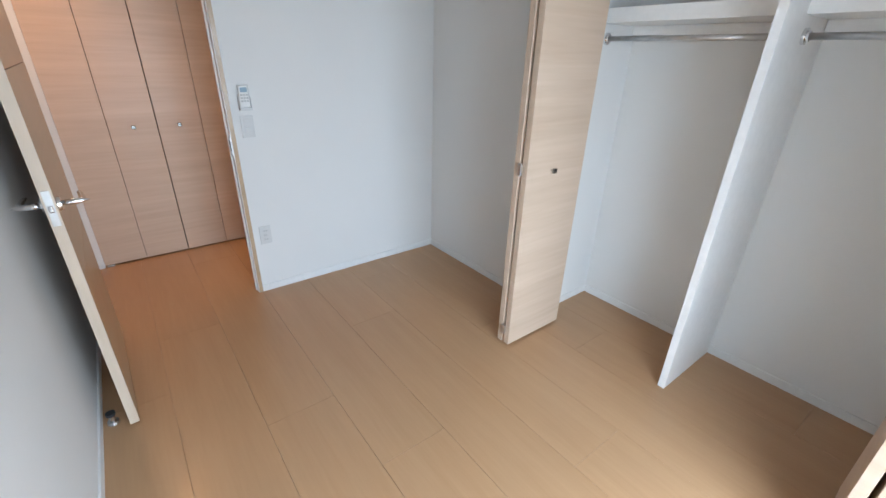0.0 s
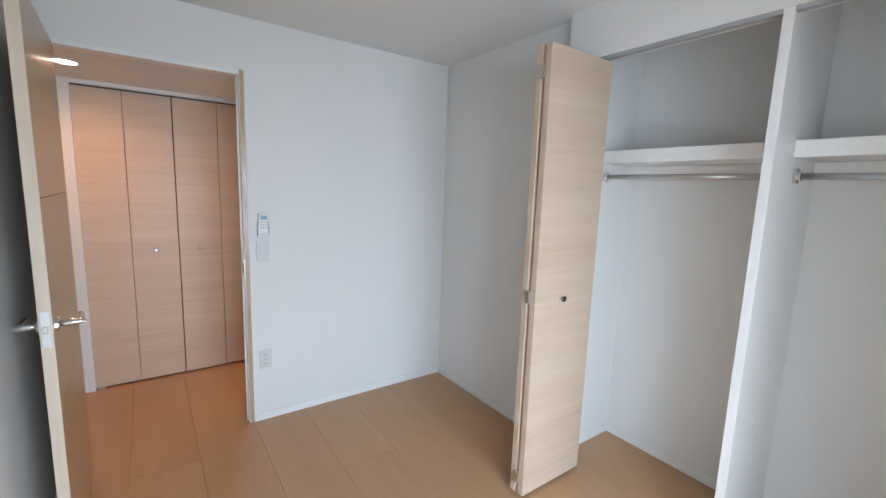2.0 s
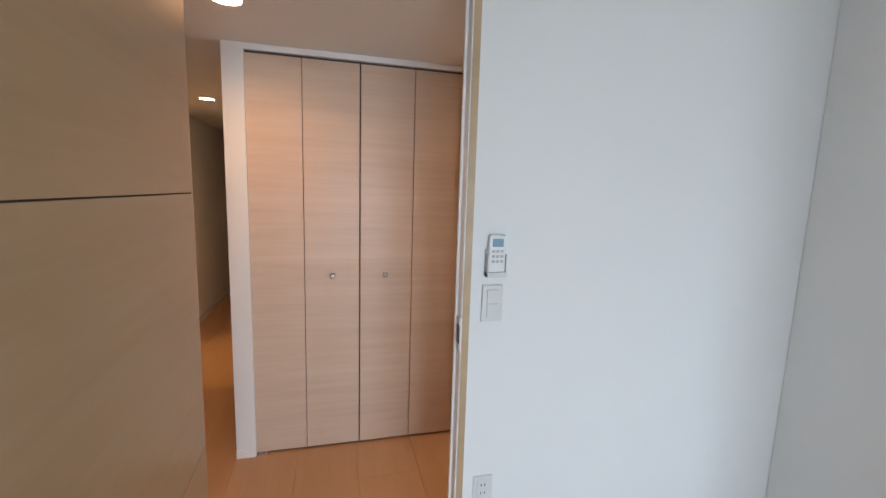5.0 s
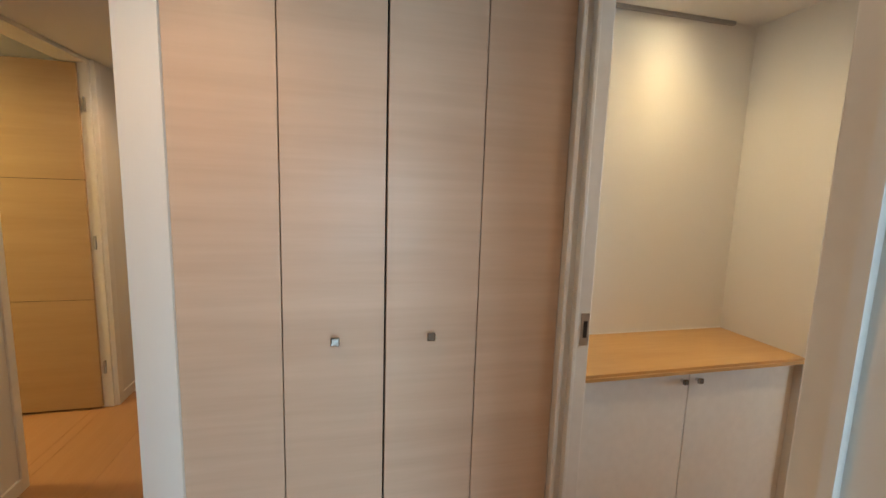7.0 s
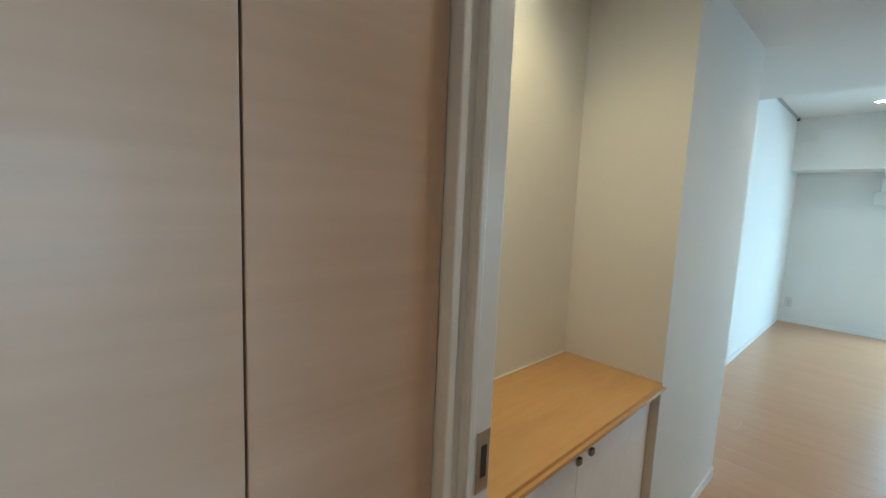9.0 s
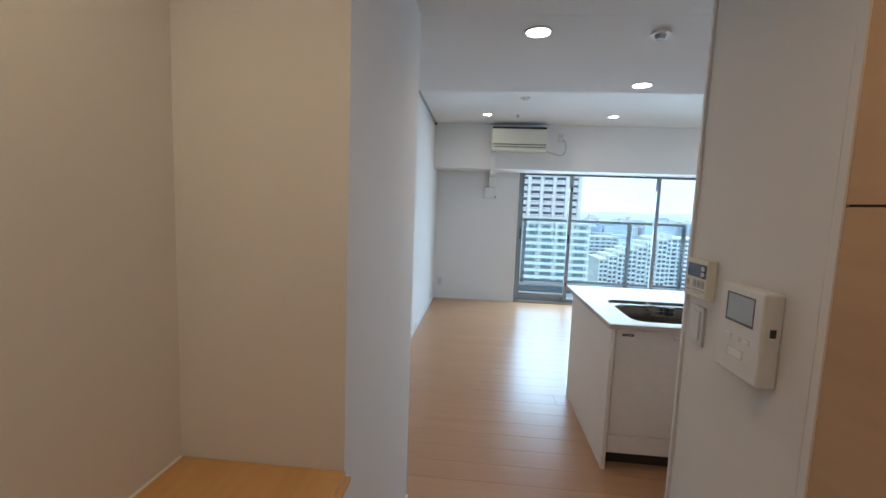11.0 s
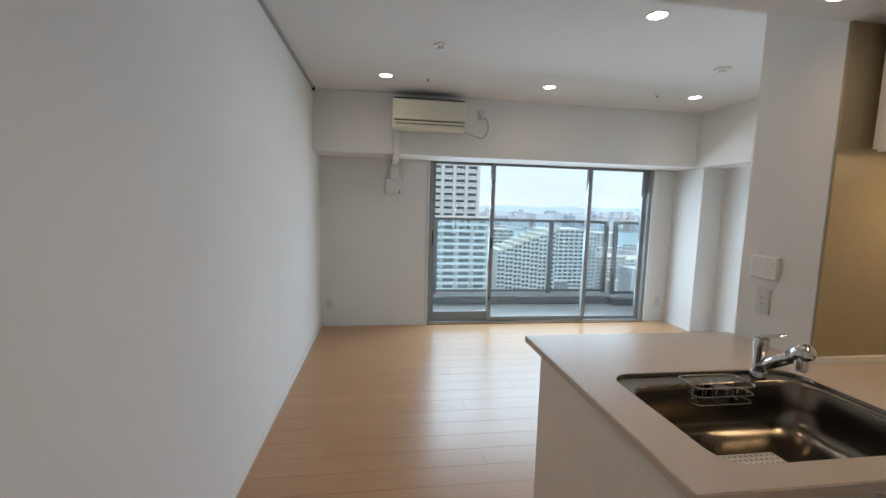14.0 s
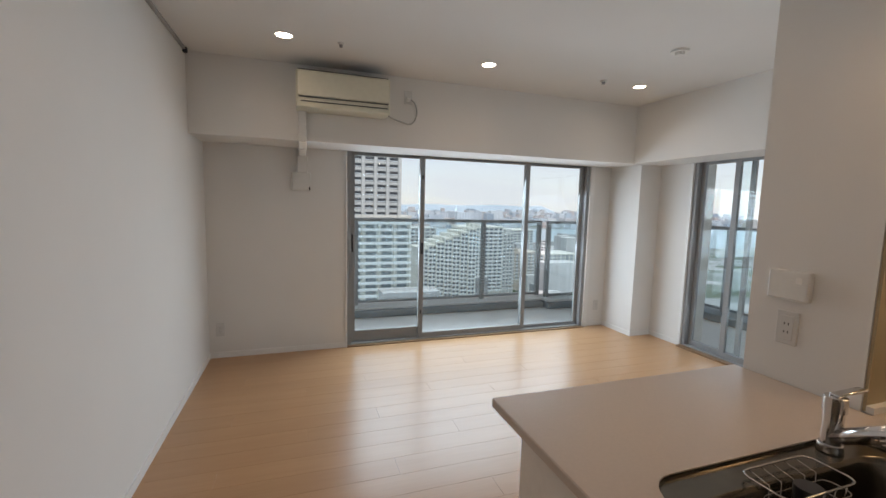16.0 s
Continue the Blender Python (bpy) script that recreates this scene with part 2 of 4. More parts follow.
structure("wall_closet", boxes((2.2, 3.86, 2.485, 2.515, -0.02, 2.45), (3.76, 3.86, 2.09, 2.485, -0.02, 2.45)), WALL, "pale closet back wall", "wall")
structure("wall_bedroom_east", boxes((4.6, 4.72, -0.3, 0.0, -0.02, 2.5), (4.6, 4.72, 1.6, 2.1, -0.02, 2.5), (4.6, 4.72, 0.0, 1.6, 2.0, 2.5), (4.6, 4.72, 0.0, 1.6, -0.02, 0.15)),
          WALL, "white wall with a tall window", "wall")
structure("ceiling_bedroom", boxes((0.9, 4.72, -0.3, 2.55, 2.325, 2.4)), CEIL, "plain white ceiling", "ceiling")
structure("baseboard", boxes((0.97, 0.978, 0.675, 2.06, 0, 0.045), (0.972, 2.08, 2.052, 2.06, 0, 0.045), (2.2, 2.205, 2.1, 2.485, 0, 0.045), (2.2, 3.76, 2.477, 2.485, 0, 0.045), (0.99, 4.6, -0.18, -0.172, 0, 0.045)),
          TRIM, "low white baseboard", "baseboard")

# doorway lining between bedroom and hall
frame_1 = thing("door_frame", (0.92, 0.3, 0), "pale painted door lining with a thin maple edge", "door frame", kind="structure")
part("jamb", boxes((0.896, 0.975, 0.664, 0.692, 0, 2.046), bevel=0.002), TRIM, frame_1)
part("jamb", boxes((0.896, 0.975, -0.126, -0.107, 0, 2.046), bevel=0.002), TRIM, frame_1)
part("head", boxes((0.896, 0.975, -0.107, 0.664, 2.024, 2.046), bevel=0.002), TRIM, frame_1)
part("edge_strip", boxes((0.973, 0.980, 0.668, 0.690, 0, 2.05)), DOORWOOD, frame_1, "thin maple edge strip")
part("stop_strip", boxes((0.925, 0.936, 0.656, 0.665, 0, 2.024)), TRIM, frame_1)
part("strike_plate", boxes((0.940, 0.974, 0.6600, 0.6645, 0.90, 1.01)), STEEL, frame_1, "steel strike plate")
part("latch_hole", boxes((0.948, 0.976, 0.6585, 0.6602, 0.925, 0.985)), BLACK, frame_1, "dark latch hole")

# ---- structure: hall ----
structure("wall_closet_front", boxes((-0.6, 0.013, -0.222, -0.129, -0.02, 2.5), (-0.12, 0.012, -0.129, 0.945, 2.023, 2.5)), WALL, "narrow white wall end beside the hall closet", "wall")
structure("wall_corridor_north", boxes((-4.3, -0.6, -0.222, -0.12, -0.02, 2.5)), WALL, "white corridor wall", "wall")
structure("wall_corridor_south", boxes((-0.935, 0.899, -1.22, -1.10, -0.02, 2.5), (-4.3, -1.70, -1.20, -1.07, -0.02, 2.5), (-1.70, -0.935, -1.22, -1.10, 2.03, 2.5)), WALL, "white corridor wall with a doorway", "wall")
structure("wall_corridor_end", boxes((-4.4, -4.3, -1.3, 0.0, -0.02, 2.5)), wood("dark_brown_door", (0.10, 0.05, 0.02), (0.16, 0.08, 0.04), (1, 1, 20), 0.4), "dark brown entrance end of the corridor", "wall")
structure("wall_side_room", boxes((-1.9, -1.75, -3.0, -1.2, -0.02, 2.4), (-0.5, -0.4, -3.0, -1.22, -0.02, 2.4), (-1.9, -0.4, -3.1, -3.0, -0.02, 2.4)), WALL, "plain walls of a side room", "wall")
structure("ceiling_side_room", boxes((-1.9, -0.4, -3.1, -1.2, 2.2, 2.3)), CEIL, "plain white ceiling", "ceiling")
structure("ceiling_hall", boxes((-4.4, 0.899, -1.25, 0.945, 2.05, 2.12)), CEIL, "low white hall ceiling", "ceiling")
structure("baseboard", boxes((-0.925, 0.865, -1.10, -1.092, 0, 0.06), (-4.3, -1.72, -1.07, -1.062, 0, 0.06), (0.013, 0.02, -0.222, -0.132, 0, 0.045)), TRIM, "low white baseboard", "baseboard")
structure("wall_closet_inside", boxes((-0.62, -0.6, -0.12, 0.95, -0.02, 2.2), (-0.6, -0.035, 0.947, 1.043, -0.02, 2.45)), WALL, "inner walls of the hall closet", "wall")

# frame of the door between hall and living room
frame_2 = thing("door_frame", (0.43, 1.0, 0), "white stepped door frame between hall and living room", "door frame", kind="structure")
part("jamb", boxes((-0.034, 0.028, 0.985, 1.046, 0, 2.03), (-0.034, 0.016, 0.962, 0.985, 0, 2.03), (-0.034, 0.024, 0.946, 0.962, 0, 2.03), (0.028, 0.034, 0.985, 1.000, 0, 2.03), bevel=0.003), TRIM, frame_2)
part("jamb", boxes((0.84, 0.899, 0.946, 1.046, 0, 2.03), bevel=0.003), TRIM, frame_2)
part("head", boxes((-0.034, 0.899, 0.946, 1.046, 2.03, 2.052), bevel=0.003), TRIM, frame_2)
part("strike_plate", boxes((0.0275, 0.0305, 1.012, 1.040, 0.905, 1.01)), STEEL, frame_2, "steel strike plate")
part("latch_hole", boxes((0.0300, 0.0315, 1.020, 1.033, 0.93, 0.985)), BLACK, frame_2, "dark latch hole")
structure("wall_over_door", boxes((-0.45, 0.899, 0.947, 1.044, 2.053, 2.5)), WALL, "white wall over the living room door", "wall")

# niche and the wall after it
structure("wall_niche", boxes((-0.56, -0.445, 1.044, 2.09, -0.02, 2.5), (-0.56, -0.055, 2.09, 2.985, -0.02, 2.5)), WALL, "white wall round the niche and on towards the living room", "wall")
structure("ceiling_niche", boxes((-0.445, 0.87, 1.046, 2.09, 2.152, 2.25)), CEIL, "white ceiling over niche and passage", "ceiling")
structure("baseboard", boxes((-0.055, -0.047, 2.10, 2.985, 0, 0.05), (0.86, 0.87, 1.06, 2.54, 0, 0.05), (-0.435, -0.427, 2.99, 7.35, 0, 0.05), (-0.427, 0.745, 7.352, 7.36, 0, 0.05), (3.566, 3.81, 7.382, 7.39, 0, 0.05), (3.802, 3.81, 6.917, 7.382, 0, 0.05), (3.81, 4.085, 6.917, 6.925, 0, 0.05), (4.077, 4.085, 6.541, 6.917, 0, 0.05)), TRIM, "low white baseboard", "baseboard")

# ---- structure: living room and kitchen ----
structure("wall_living_west", boxes((-0.56, -0.435, 2.985, 7.5, -0.02, 2.6)), WALL, "long plain white wall", "wall")
structure("wall_living_north", boxes((-0.435, 0.757, 7.36, 7.50, -0.02, 2.6), (0.757, 3.512, 7.37, 7.50, 1.935, 2.6), (3.512, 4.2, 7.39, 7.50, -0.02, 2.6)), WALL, "white wall round the balcony window", "wall")
structure("wall_living_east", boxes((4.085, 4.2, 6.51, 7.39, -0.02, 2.6), (4.085, 4.2, 4.30, 4.95, -0.02, 2.6), (4.085, 4.2, 4.95, 6.51, 1.935, 2.6), (3.81, 4.085, 6.925, 7.39, -0.02, 2.6)), WALL, "white wall with a corner pillar beside a window", "wall")
structure("beam", boxes((-0.435, 4.085, 6.88, 7.36, 1.885, 2.5), (3.66, 4.085, 4.43, 6.88, 1.885, 2.5)), WALL, "deep white ceiling beam over the windows", "beam")
structure("ceiling_living", boxes((-0.5, 4.2, 4.07, 7.5, 2.467, 2.6)), CEIL, "white living room ceiling", "ceiling")
structure("ceiling_kitchen", boxes((-0.054, 0.970, 2.094, 2.984, 2.128, 2.6), (0.971, 2.8, 2.556, 2.984, 2.128, 2.6), (-0.43, 2.8, 2.986, 4.07, 2.128, 2.6)), CEIL, "lowered white ceiling over kitchen and passage", "ceiling")
structure("wall_kitchen_pier", boxes((1.98, 4.2, 4.065, 4.43, -0.02, 2.6)), WALL, "white wall pier beside the kitchen counter", "wall")
structure("wall_kitchen_south", boxes((0.972, 2.098, 2.17, 2.555, -0.02, 2.5), (2.099, 3.86, 2.517, 2.555, -0.02, 2.5)), WALL, "white kitchen wall", "wall")
structure("wall_kitchen_east", boxes((2.72, 2.85, 2.556, 4.065, -0.02, 2.5)), WALL, "white kitchen wall", "wall")
structure("splashback", boxes((1.985, 2.72, 4.055, 4.064, 0.80, 2.128)), SPLASH, "beige glossy kitchen wall panel", "wall panel")
structure("splashback", boxes((1.985, 2.72, 4.035, 4.055, 0.797, 0.818)), TRIM, "pale ledge along the kitchen counter", "ledge")
structure("corner_trim", boxes((0.862, 0.874, 2.545, 2.556, 0, 2.128)), TRIM, "thin white corner bead", "trim")

# floor slab under the boards
floor = structure("floor", boxes((-4.4, 4.7, -3.1, 4.43, -0.08, -0.006), (-0.5, 4.15, 4.43, 7.43, -0.08, -0.006)), SEAM, "maple coloured board floor", "floor")

# roof over the flat and outer walls that close it
structure("slab_above", boxes((-4.6, 5.0, -3.2, 7.5, 2.62, 2.75)), CONC, "concrete floor slab of the storey above", "slab")
structure("balcony_soffit", boxes((-1.5, 6.2, 7.5, 9.0, 2.45, 2.65), (4.2, 6.2, 4.0, 7.5, 2.45, 2.65)), CONC, "pale concrete underside of the balcony above", "slab")

# ---- boards ----


def board_mesh(length, width):
    bm = boxes((0, length, 0, width, -0.008, 0))
    top = [e for e in bm.edges if all(abs(v.co.z) < 1e-6 for v in e.verts)]
    bmesh.ops.bevel(bm, geom=top, offset=0.0005, segments=1, affect="EDGES")
    me = bpy.data.meshes.new("plank")
    bm.to_mesh(me)
    bm.free()
    me.materials.append(PLANK)
    return me


def lay_boards(y0, y1, pitch, reach):
    """Rows of boards along x from y0 to y1; reach gives each row's ends."""
    length, cut, i, y = 1.818, {}, 0, y0
    while y < y1 - 0.02:
        x0, x1 = reach(y)
        x = x0 - (0.0, 0.9, 0.45, 1.35)[i % 4]
        w = round(min(pitch, y1 - y) - 0.001, 4)
        while x < x1:
            a, c = max(x, x0), min(x + length, x1)
            n = (round(c - a, 3), w)
            if n[0] > 0.05:
                if n not in cut:
                    cut[n] = board_mesh(n[0] - 0.0007, w)
                ob = new("plank", cut[n])
                ob.location, ob.parent = (a, y, 0), floor
            x += length
        y, i = y + pitch, i + 1


def lay_floor():
    lay_boards(-3.0, -1.128, 0.302, lambda y: (-1.85, -0.45))
    lay_boards(-1.128, 2.59, 0.302, lambda y: (-4.3 if y < -0.3 else -0.62, 4.62))
    lay_boards(2.592, 7.44, 0.151, lambda y: (-0.55, 4.10))
# ---- hall closet ----


def square_knob(parent, p, axis, sign, size=0.024):
    """A small square chrome knob on a neck, with a dark face."""
    x, y, z = p
    h = size / 2
    if axis == "x":
        neck = disc(bmesh.new(), (x + sign * 0.008, y, z), 0.006, 0.016, "x")
        head = boxes((x + sign * 0.014, x + sign * 0.026, y - h, y + h, z - h, z + h), bevel=0.003)
    else:
        neck = disc(bmesh.new(), (x, y + sign * 0.008, z), 0.006, 0.016, "y")
        head = boxes((x - h, x + h, y + sign * 0.014, y + sign * 0.026, z - h, z + h), bevel=0.003)
    k = part("knob", head, KNOB, parent, "square chrome knob")
    part("neck", neck, CHROME, k)
    return k


hall_closet = thing("folding_closet_door", (0, 0.41, 0), "four-leaf pale maple folding door with square chrome knobs", "closet door")
for i in range(4):
    a, c = (-0.130, 0.125, 0.401, 0.677, 0.945)[i:i + 2]
    leaf = part("leaf", boxes((-0.028, 0.0, a + (0.0015 if i != 2 else 0.003), c - (0.0015 if i != 1 else 0.003), 0.012, 2.012), bevel=0.0015), MAPLE, hall_closet)
    if i == 1:
        square_knob(leaf, (0.0, 0.263, 0.956), "x", 1)
    if i == 2:
        square_knob(leaf, (0.0, 0.533, 0.956), "x", 1)
part("track", boxes((-0.05, -0.01, -0.127, 0.945, 2.013, 2.022)), BLACK, hall_closet, "dark top track")
# added dark sheet paints the shade seen through the leaf gaps
part("backing", boxes((-0.06, -0.055, -0.127, 0.945, 0.0, 2.02)), GROOVE, hall_closet, "dark sheet standing for the unlit closet behind the leaves")
part("floor_pivot", boxes((-0.03, 0.012, -0.118, -0.075, 0.0, 0.010), bevel=0.002), STEEL, hall_closet, "steel floor pivot")

# ---- bedroom closet ----


def folded_pair(x, side, label):
    """Two closet leaves folded together, standing out from the opening. side: where the knob faces."""
    t = thing("folding_closet_door", (x, 1.8, 0), label, "closet door", "bedroom closet doors")
    front, back = (x, x + 0.032) if side > 0 else (x - 0.032, x)
    other = (x - 0.046, x - 0.014) if side > 0 else (x + 0.014, x + 0.046)
    leaf = part("leaf", boxes((front, back, 1.603, 2.02, 0.015, 2.06), bevel=0.0015), MAPLE, t)
    part("leaf", boxes((other[0], other[1], 1.600, 2.02, 0.015, 2.06), bevel=0.0015), MAPLE, t)
    for z in (0.10, 0.985, 1.95):
        part("hinge", boxes((min(other[0], front) + 0.028, max(other[1], back) - 0.028, 1.590, 1.604, z - 0.028, z + 0.028), bevel=0.003), STEEL, t, "small steel hinge")
    part("pivot", boxes((x - 0.012, x + 0.012, 1.98, 2.005, 0.0, 0.015)), BLACK, t)
    square_knob(leaf, (back if side > 0 else front, 1.775, 0.967), "x", side)


folded_pair(2.30, 1, "pale maple folding closet door, folded open, square knob")
folded_pair(3.70, -1, "pale maple folding closet door, folded open at the closet end")
part_board = part("closet_partition", boxes((2.975, 3.008, 1.998, 2.483, 0, 2.32), bevel=0.002), LACQUER)
tagged(part_board, "upright white board dividing the bedroom closet", "closet panel")
for a, c in ((2.201, 2.974), (3.009, 3.759)):
    s = thing("closet_shelf", ((a + c) / 2, 2.34, 1.61), "thick white shelf with a cleat inside the closet", "shelf", "closet shelves")
    part("board", boxes((a, c, 2.19, 2.483, 1.613, 1.675), bevel=0.002), LACQUER, s)
    part("cleat", boxes((a, c, 2.463, 2.483, 1.565, 1.612), bevel=0.001), LACQUER, s)
    r = thing("hanging_rail", ((a + c) / 2, 2.215, 1.545), "chrome hanging rail with round end flanges", "closet rail", "closet rails")
    part("rod", tube(bmesh.new(), [(a + 0.002, 2.235, 1.545), (c - 0.002, 2.235, 1.545)], 0.0125, 16), STEEL, r, smooth=True)
    for x in (a + 0.006, c - 0.006):
        part("flange", disc(disc(bmesh.new(), (x, 2.235, 1.545), 0.028, 0.010, "x"), (x + (0.008 if x < (a + c) / 2 else -0.008), 2.235, 1.545), 0.018, 0.014, "x"), CHROME, r)
structure("closet_head_track", boxes((2.2, 3.76, 2.0, 2.03, 2.074, 2.089)), GREYP, "slim grey track under the closet head", "trim")

# ---- doors ----


def lever(parent, base, out, along):
    """A flat lever on a round rose. base on the leaf, out of its face, along towards the lever's tip."""
    b, o, a = Vector(base), Vector(out), Vector(along)
    up = Vector((0, 0, 1))
    m = Matrix((a, up, o)).transposed().to_4x4()
    m.translation = b
    rose = bmesh.new()
    bmesh.ops.create_cone(rose, cap_ends=True, segments=28, radius1=0.026, radius2=0.024, depth=0.010, matrix=Matrix.Translation((0, 0, 0.005)))
    bmesh.ops.transform(rose, matrix=m, verts=rose.verts)
    h = part("lever_handle", rose, CHROME, parent, "chrome lever handle")

    def loft(bm, rings):
        vs = [[bm.verts.new(v) for v in r] for r in rings]
        for r, q in zip(vs, vs[1:]):
            for k in range(len(r)):
                bm.faces.new((r[k], r[(k + 1) % len(r)], q[(k + 1) % len(r)], q[k]))
        bm.faces.new(vs[0])
        bm.faces.new(vs[-1])
        return bm
    # a slim lens-shaped neck standing out of the rose, with a flat grip along the door
    ring = [(math.cos(2 * math.pi * k / 14), math.sin(2 * math.pi * k / 14)) for k in range(14)]
    neck = loft(bmesh.new(), [[(c * w, q * t, o) for c, q in ring] for o, w, t in
                              ((0.008, 0.011, 0.008), (0.024, 0.012, 0.011), (0.044, 0.012, 0.0115), (0.060, 0.011, 0.009), (0.074, 0.008, 0.005), (0.084, 0.004, 0.0015))])
    bmesh.ops.transform(neck, matrix=m, verts=neck.verts)
    part("neck", neck, CHROME, h, smooth=True)
    bar = loft(bmesh.new(), [[(x, c * t, o + q * w) for c, q in ring] for x, t, w, o in
                             ((-0.006, 0.006, 0.010, 0.062), (0.010, 0.0075, 0.011, 0.063), (0.05, 0.0065, 0.0095, 0.064), (0.10, 0.0055, 0.0085, 0.060), (0.124, 0.004, 0.007, 0.057))])
    bmesh.ops.transform(bar, matrix=m, verts=bar.verts)
    part("lever", bar, CHROME, h, smooth=True)


def door_leaf(name, hinge, end, thick, label, group="", both=True, knob_z=0.99, knuckles=()):
    """A flush maple door leaf of three panels divided by grooves, from its hinge side to its free end."""
    h, e = Vector((*hinge, 0)), Vector((*end, 0))
    d = (e - h).normalized()
    nrm = Vector((-d.y, d.x, 0))
    L = (e - h).length
    t = thing(name, (h.x, h.y, 0), label, "door", group, "structure")
    m = Matrix((d, nrm, Vector((0, 0, 1)))).transposed().to_4x4()
    m.translation = h

    def put(n, bm, mat, parent, lab=""):
        bmesh.ops.transform(bm, matrix=m, verts=bm.verts)
        return part(n, bm, mat, parent, lab)
    k = thick / 2
    zs = (0.012, 0.683, 1.381, 2.018)
    for a, c in zip(zs, zs[1:]):
        put("panel", boxes((0.002, L - 0.002, -k, k, a + 0.0015, c - 0.0015), bevel=0.001), DOORWOOD, t)
    put("core", boxes((0.004, L - 0.004, -k + 0.003, k - 0.003, 0.014, 2.016)), GROOVE, t, "dark groove lines")
    put("edge_band", boxes((L - 0.002, L + 0.001, -k, k, 0.012, 2.018)), EDGEWOOD, t, "pale maple edge")
    put("latch_plate", boxes((L + 0.0005, L + 0.003, -0.011, 0.011, knob_z - 0.06, knob_z + 0.06), bevel=0.001), STEEL, t, "steel latch plate")
    put("latch", boxes((L + 0.002, L + 0.012, -0.007, 0.007, knob_z - 0.012, knob_z + 0.012), bevel=0.003), CHROME, t)
    p = h + d * (L - 0.055) + Vector((0, 0, knob_z))
    lever(t, p + nrm * k, nrm, -d)
    if both:
        lever(t, p - nrm * k, -nrm, -d)
    for z in knuckles:
        put("hinge", boxes((-0.022, 0.008, -k - 0.004, -k + 0.010, z - 0.045, z + 0.045), bevel=0.002), STEEL, t, "dark steel hinge")
    return t


door_leaf("door_1", (0.990, -0.0885), (1.785, -0.0610), 0.033, "maple flush door, standing open, chrome lever", "flush doors", knob_z=0.965, knuckles=(0.25, 1.75))
door_leaf("door_2", (0.845, 1.065), (0.703, 1.812), 0.033, "maple flush living room door, standing open, chrome lever", "flush doors", knob_z=0.945)
door_leaf("door_3", (-1.668, -1.135), (-1.655, -1.875), 0.034, "maple flush side room door, standing open with dark hinges", "flush doors", knob_z=0.97)
frame_3 = thing("door_frame", (-1.3, -1.12, 0), "white door frame of the side room", "door frame", kind="structure")
part("jamb", boxes((-1.745, -1.685, -1.215, -1.060, 0, 2.04), (-1.700, -1.670, -1.15, -1.085, 0, 2.03), bevel=0.003), TRIM, frame_3)
part("jamb", boxes((-0.955, -0.915, -1.225, -1.090, 0, 2.04), bevel=0.003), TRIM, frame_3)
part("head", boxes((-1.745, -0.915, -1.225, -1.090, 2.025, 2.048), bevel=0.003), TRIM, frame_3)
for z in (0.26, 1.02, 1.80):
    part("hinge", boxes((-1.690, -1.655, -1.118, -1.108, z - 0.04, z + 0.04), bevel=0.002), GREYP, frame_3, "dark steel hinge")

stop = thing("door_stop", (1.72, -0.135, 0), "small chrome floor door stop", "door stop")
part("base", disc(bmesh.new(), (1.72, -0.135, 0.006), 0.024, 0.012, "z", 0.020), CHROME, stop)
part("post", disc(bmesh.new(), (1.72, -0.135, 0.030), 0.011, 0.040), CHROME, stop)
part("bumper", disc(bmesh.new(), (1.72, -0.135, 0.050), 0.017, 0.014), BLACK, stop, "black rubber bumper")

# ---- wall plates ----


def wall_frame(p, face):
    """Axes for a plate on a wall: right, up, out of the wall."""
    out = Vector({"+x": (1, 0, 0), "-x": (-1, 0, 0), "-y": (0, -1, 0), "+y": (0, 1, 0)}[face])
    right = Vector((0, 0, 1)).cross(out)
    m = Matrix((right, Vector((0, 0, 1)), out)).transposed().to_4x4()
    m.translation = p
    return m


def on_wall(m, rows, bevel=0.0):
    bm = boxes(*rows, bevel=bevel)
    bmesh.ops.transform(bm, matrix=m, verts=bm.verts)
    return bm


def switch_plate(p, face, keys, w=0.07, h=0.12, label="white wall switch with wide rockers"):
    t = thing("wall_switch", p, label, "light switch", "wall switches")
    m = wall_frame(p, face)
    part("plate", on_wall(m, [(-w / 2, w / 2, -h / 2, h / 2, 0, 0.008)], 0.003), PLATE, t)
    for i in range(keys):
        a = -h * 0.38 + i * h * 0.76 / keys
        part("rocker", on_wall(m, [(-w * 0.27, w * 0.27, a + 0.001, a + h * 0.76 / keys - 0.001, 0.006, 0.012)], 0.0015), PLATE, t)
    return t


def outlet_plate(p, face, pairs, w=0.07, h=0.12, label="white wall outlet with paired slots", wide=False):
    t = thing("wall_outlet", p, label, "power outlet", "wall outlets")
    m = wall_frame(p, face)
    part("plate", on_wall(m, [(-w / 2, w / 2, -h / 2, h / 2, 0, 0.007)], 0.003), PLATE, t)
    part("insert", on_wall(m, [(-0.021 if not wide else -w * 0.36, 0.021 if not wide else w * 0.36, -h * 0.36, h * 0.36, 0.005, 0.009)], 0.001), PLATE, t)
    for i in range(pairs):
        z = (i - (pairs - 1) / 2) * h * 0.24
        for x in (-0.0065, 0.0065):
            part("slot", on_wall(m, [(x - 0.0014, x + 0.0014, z - 0.0045, z + 0.0045, 0.0085, 0.0095)]), BLACK, t)
    return t


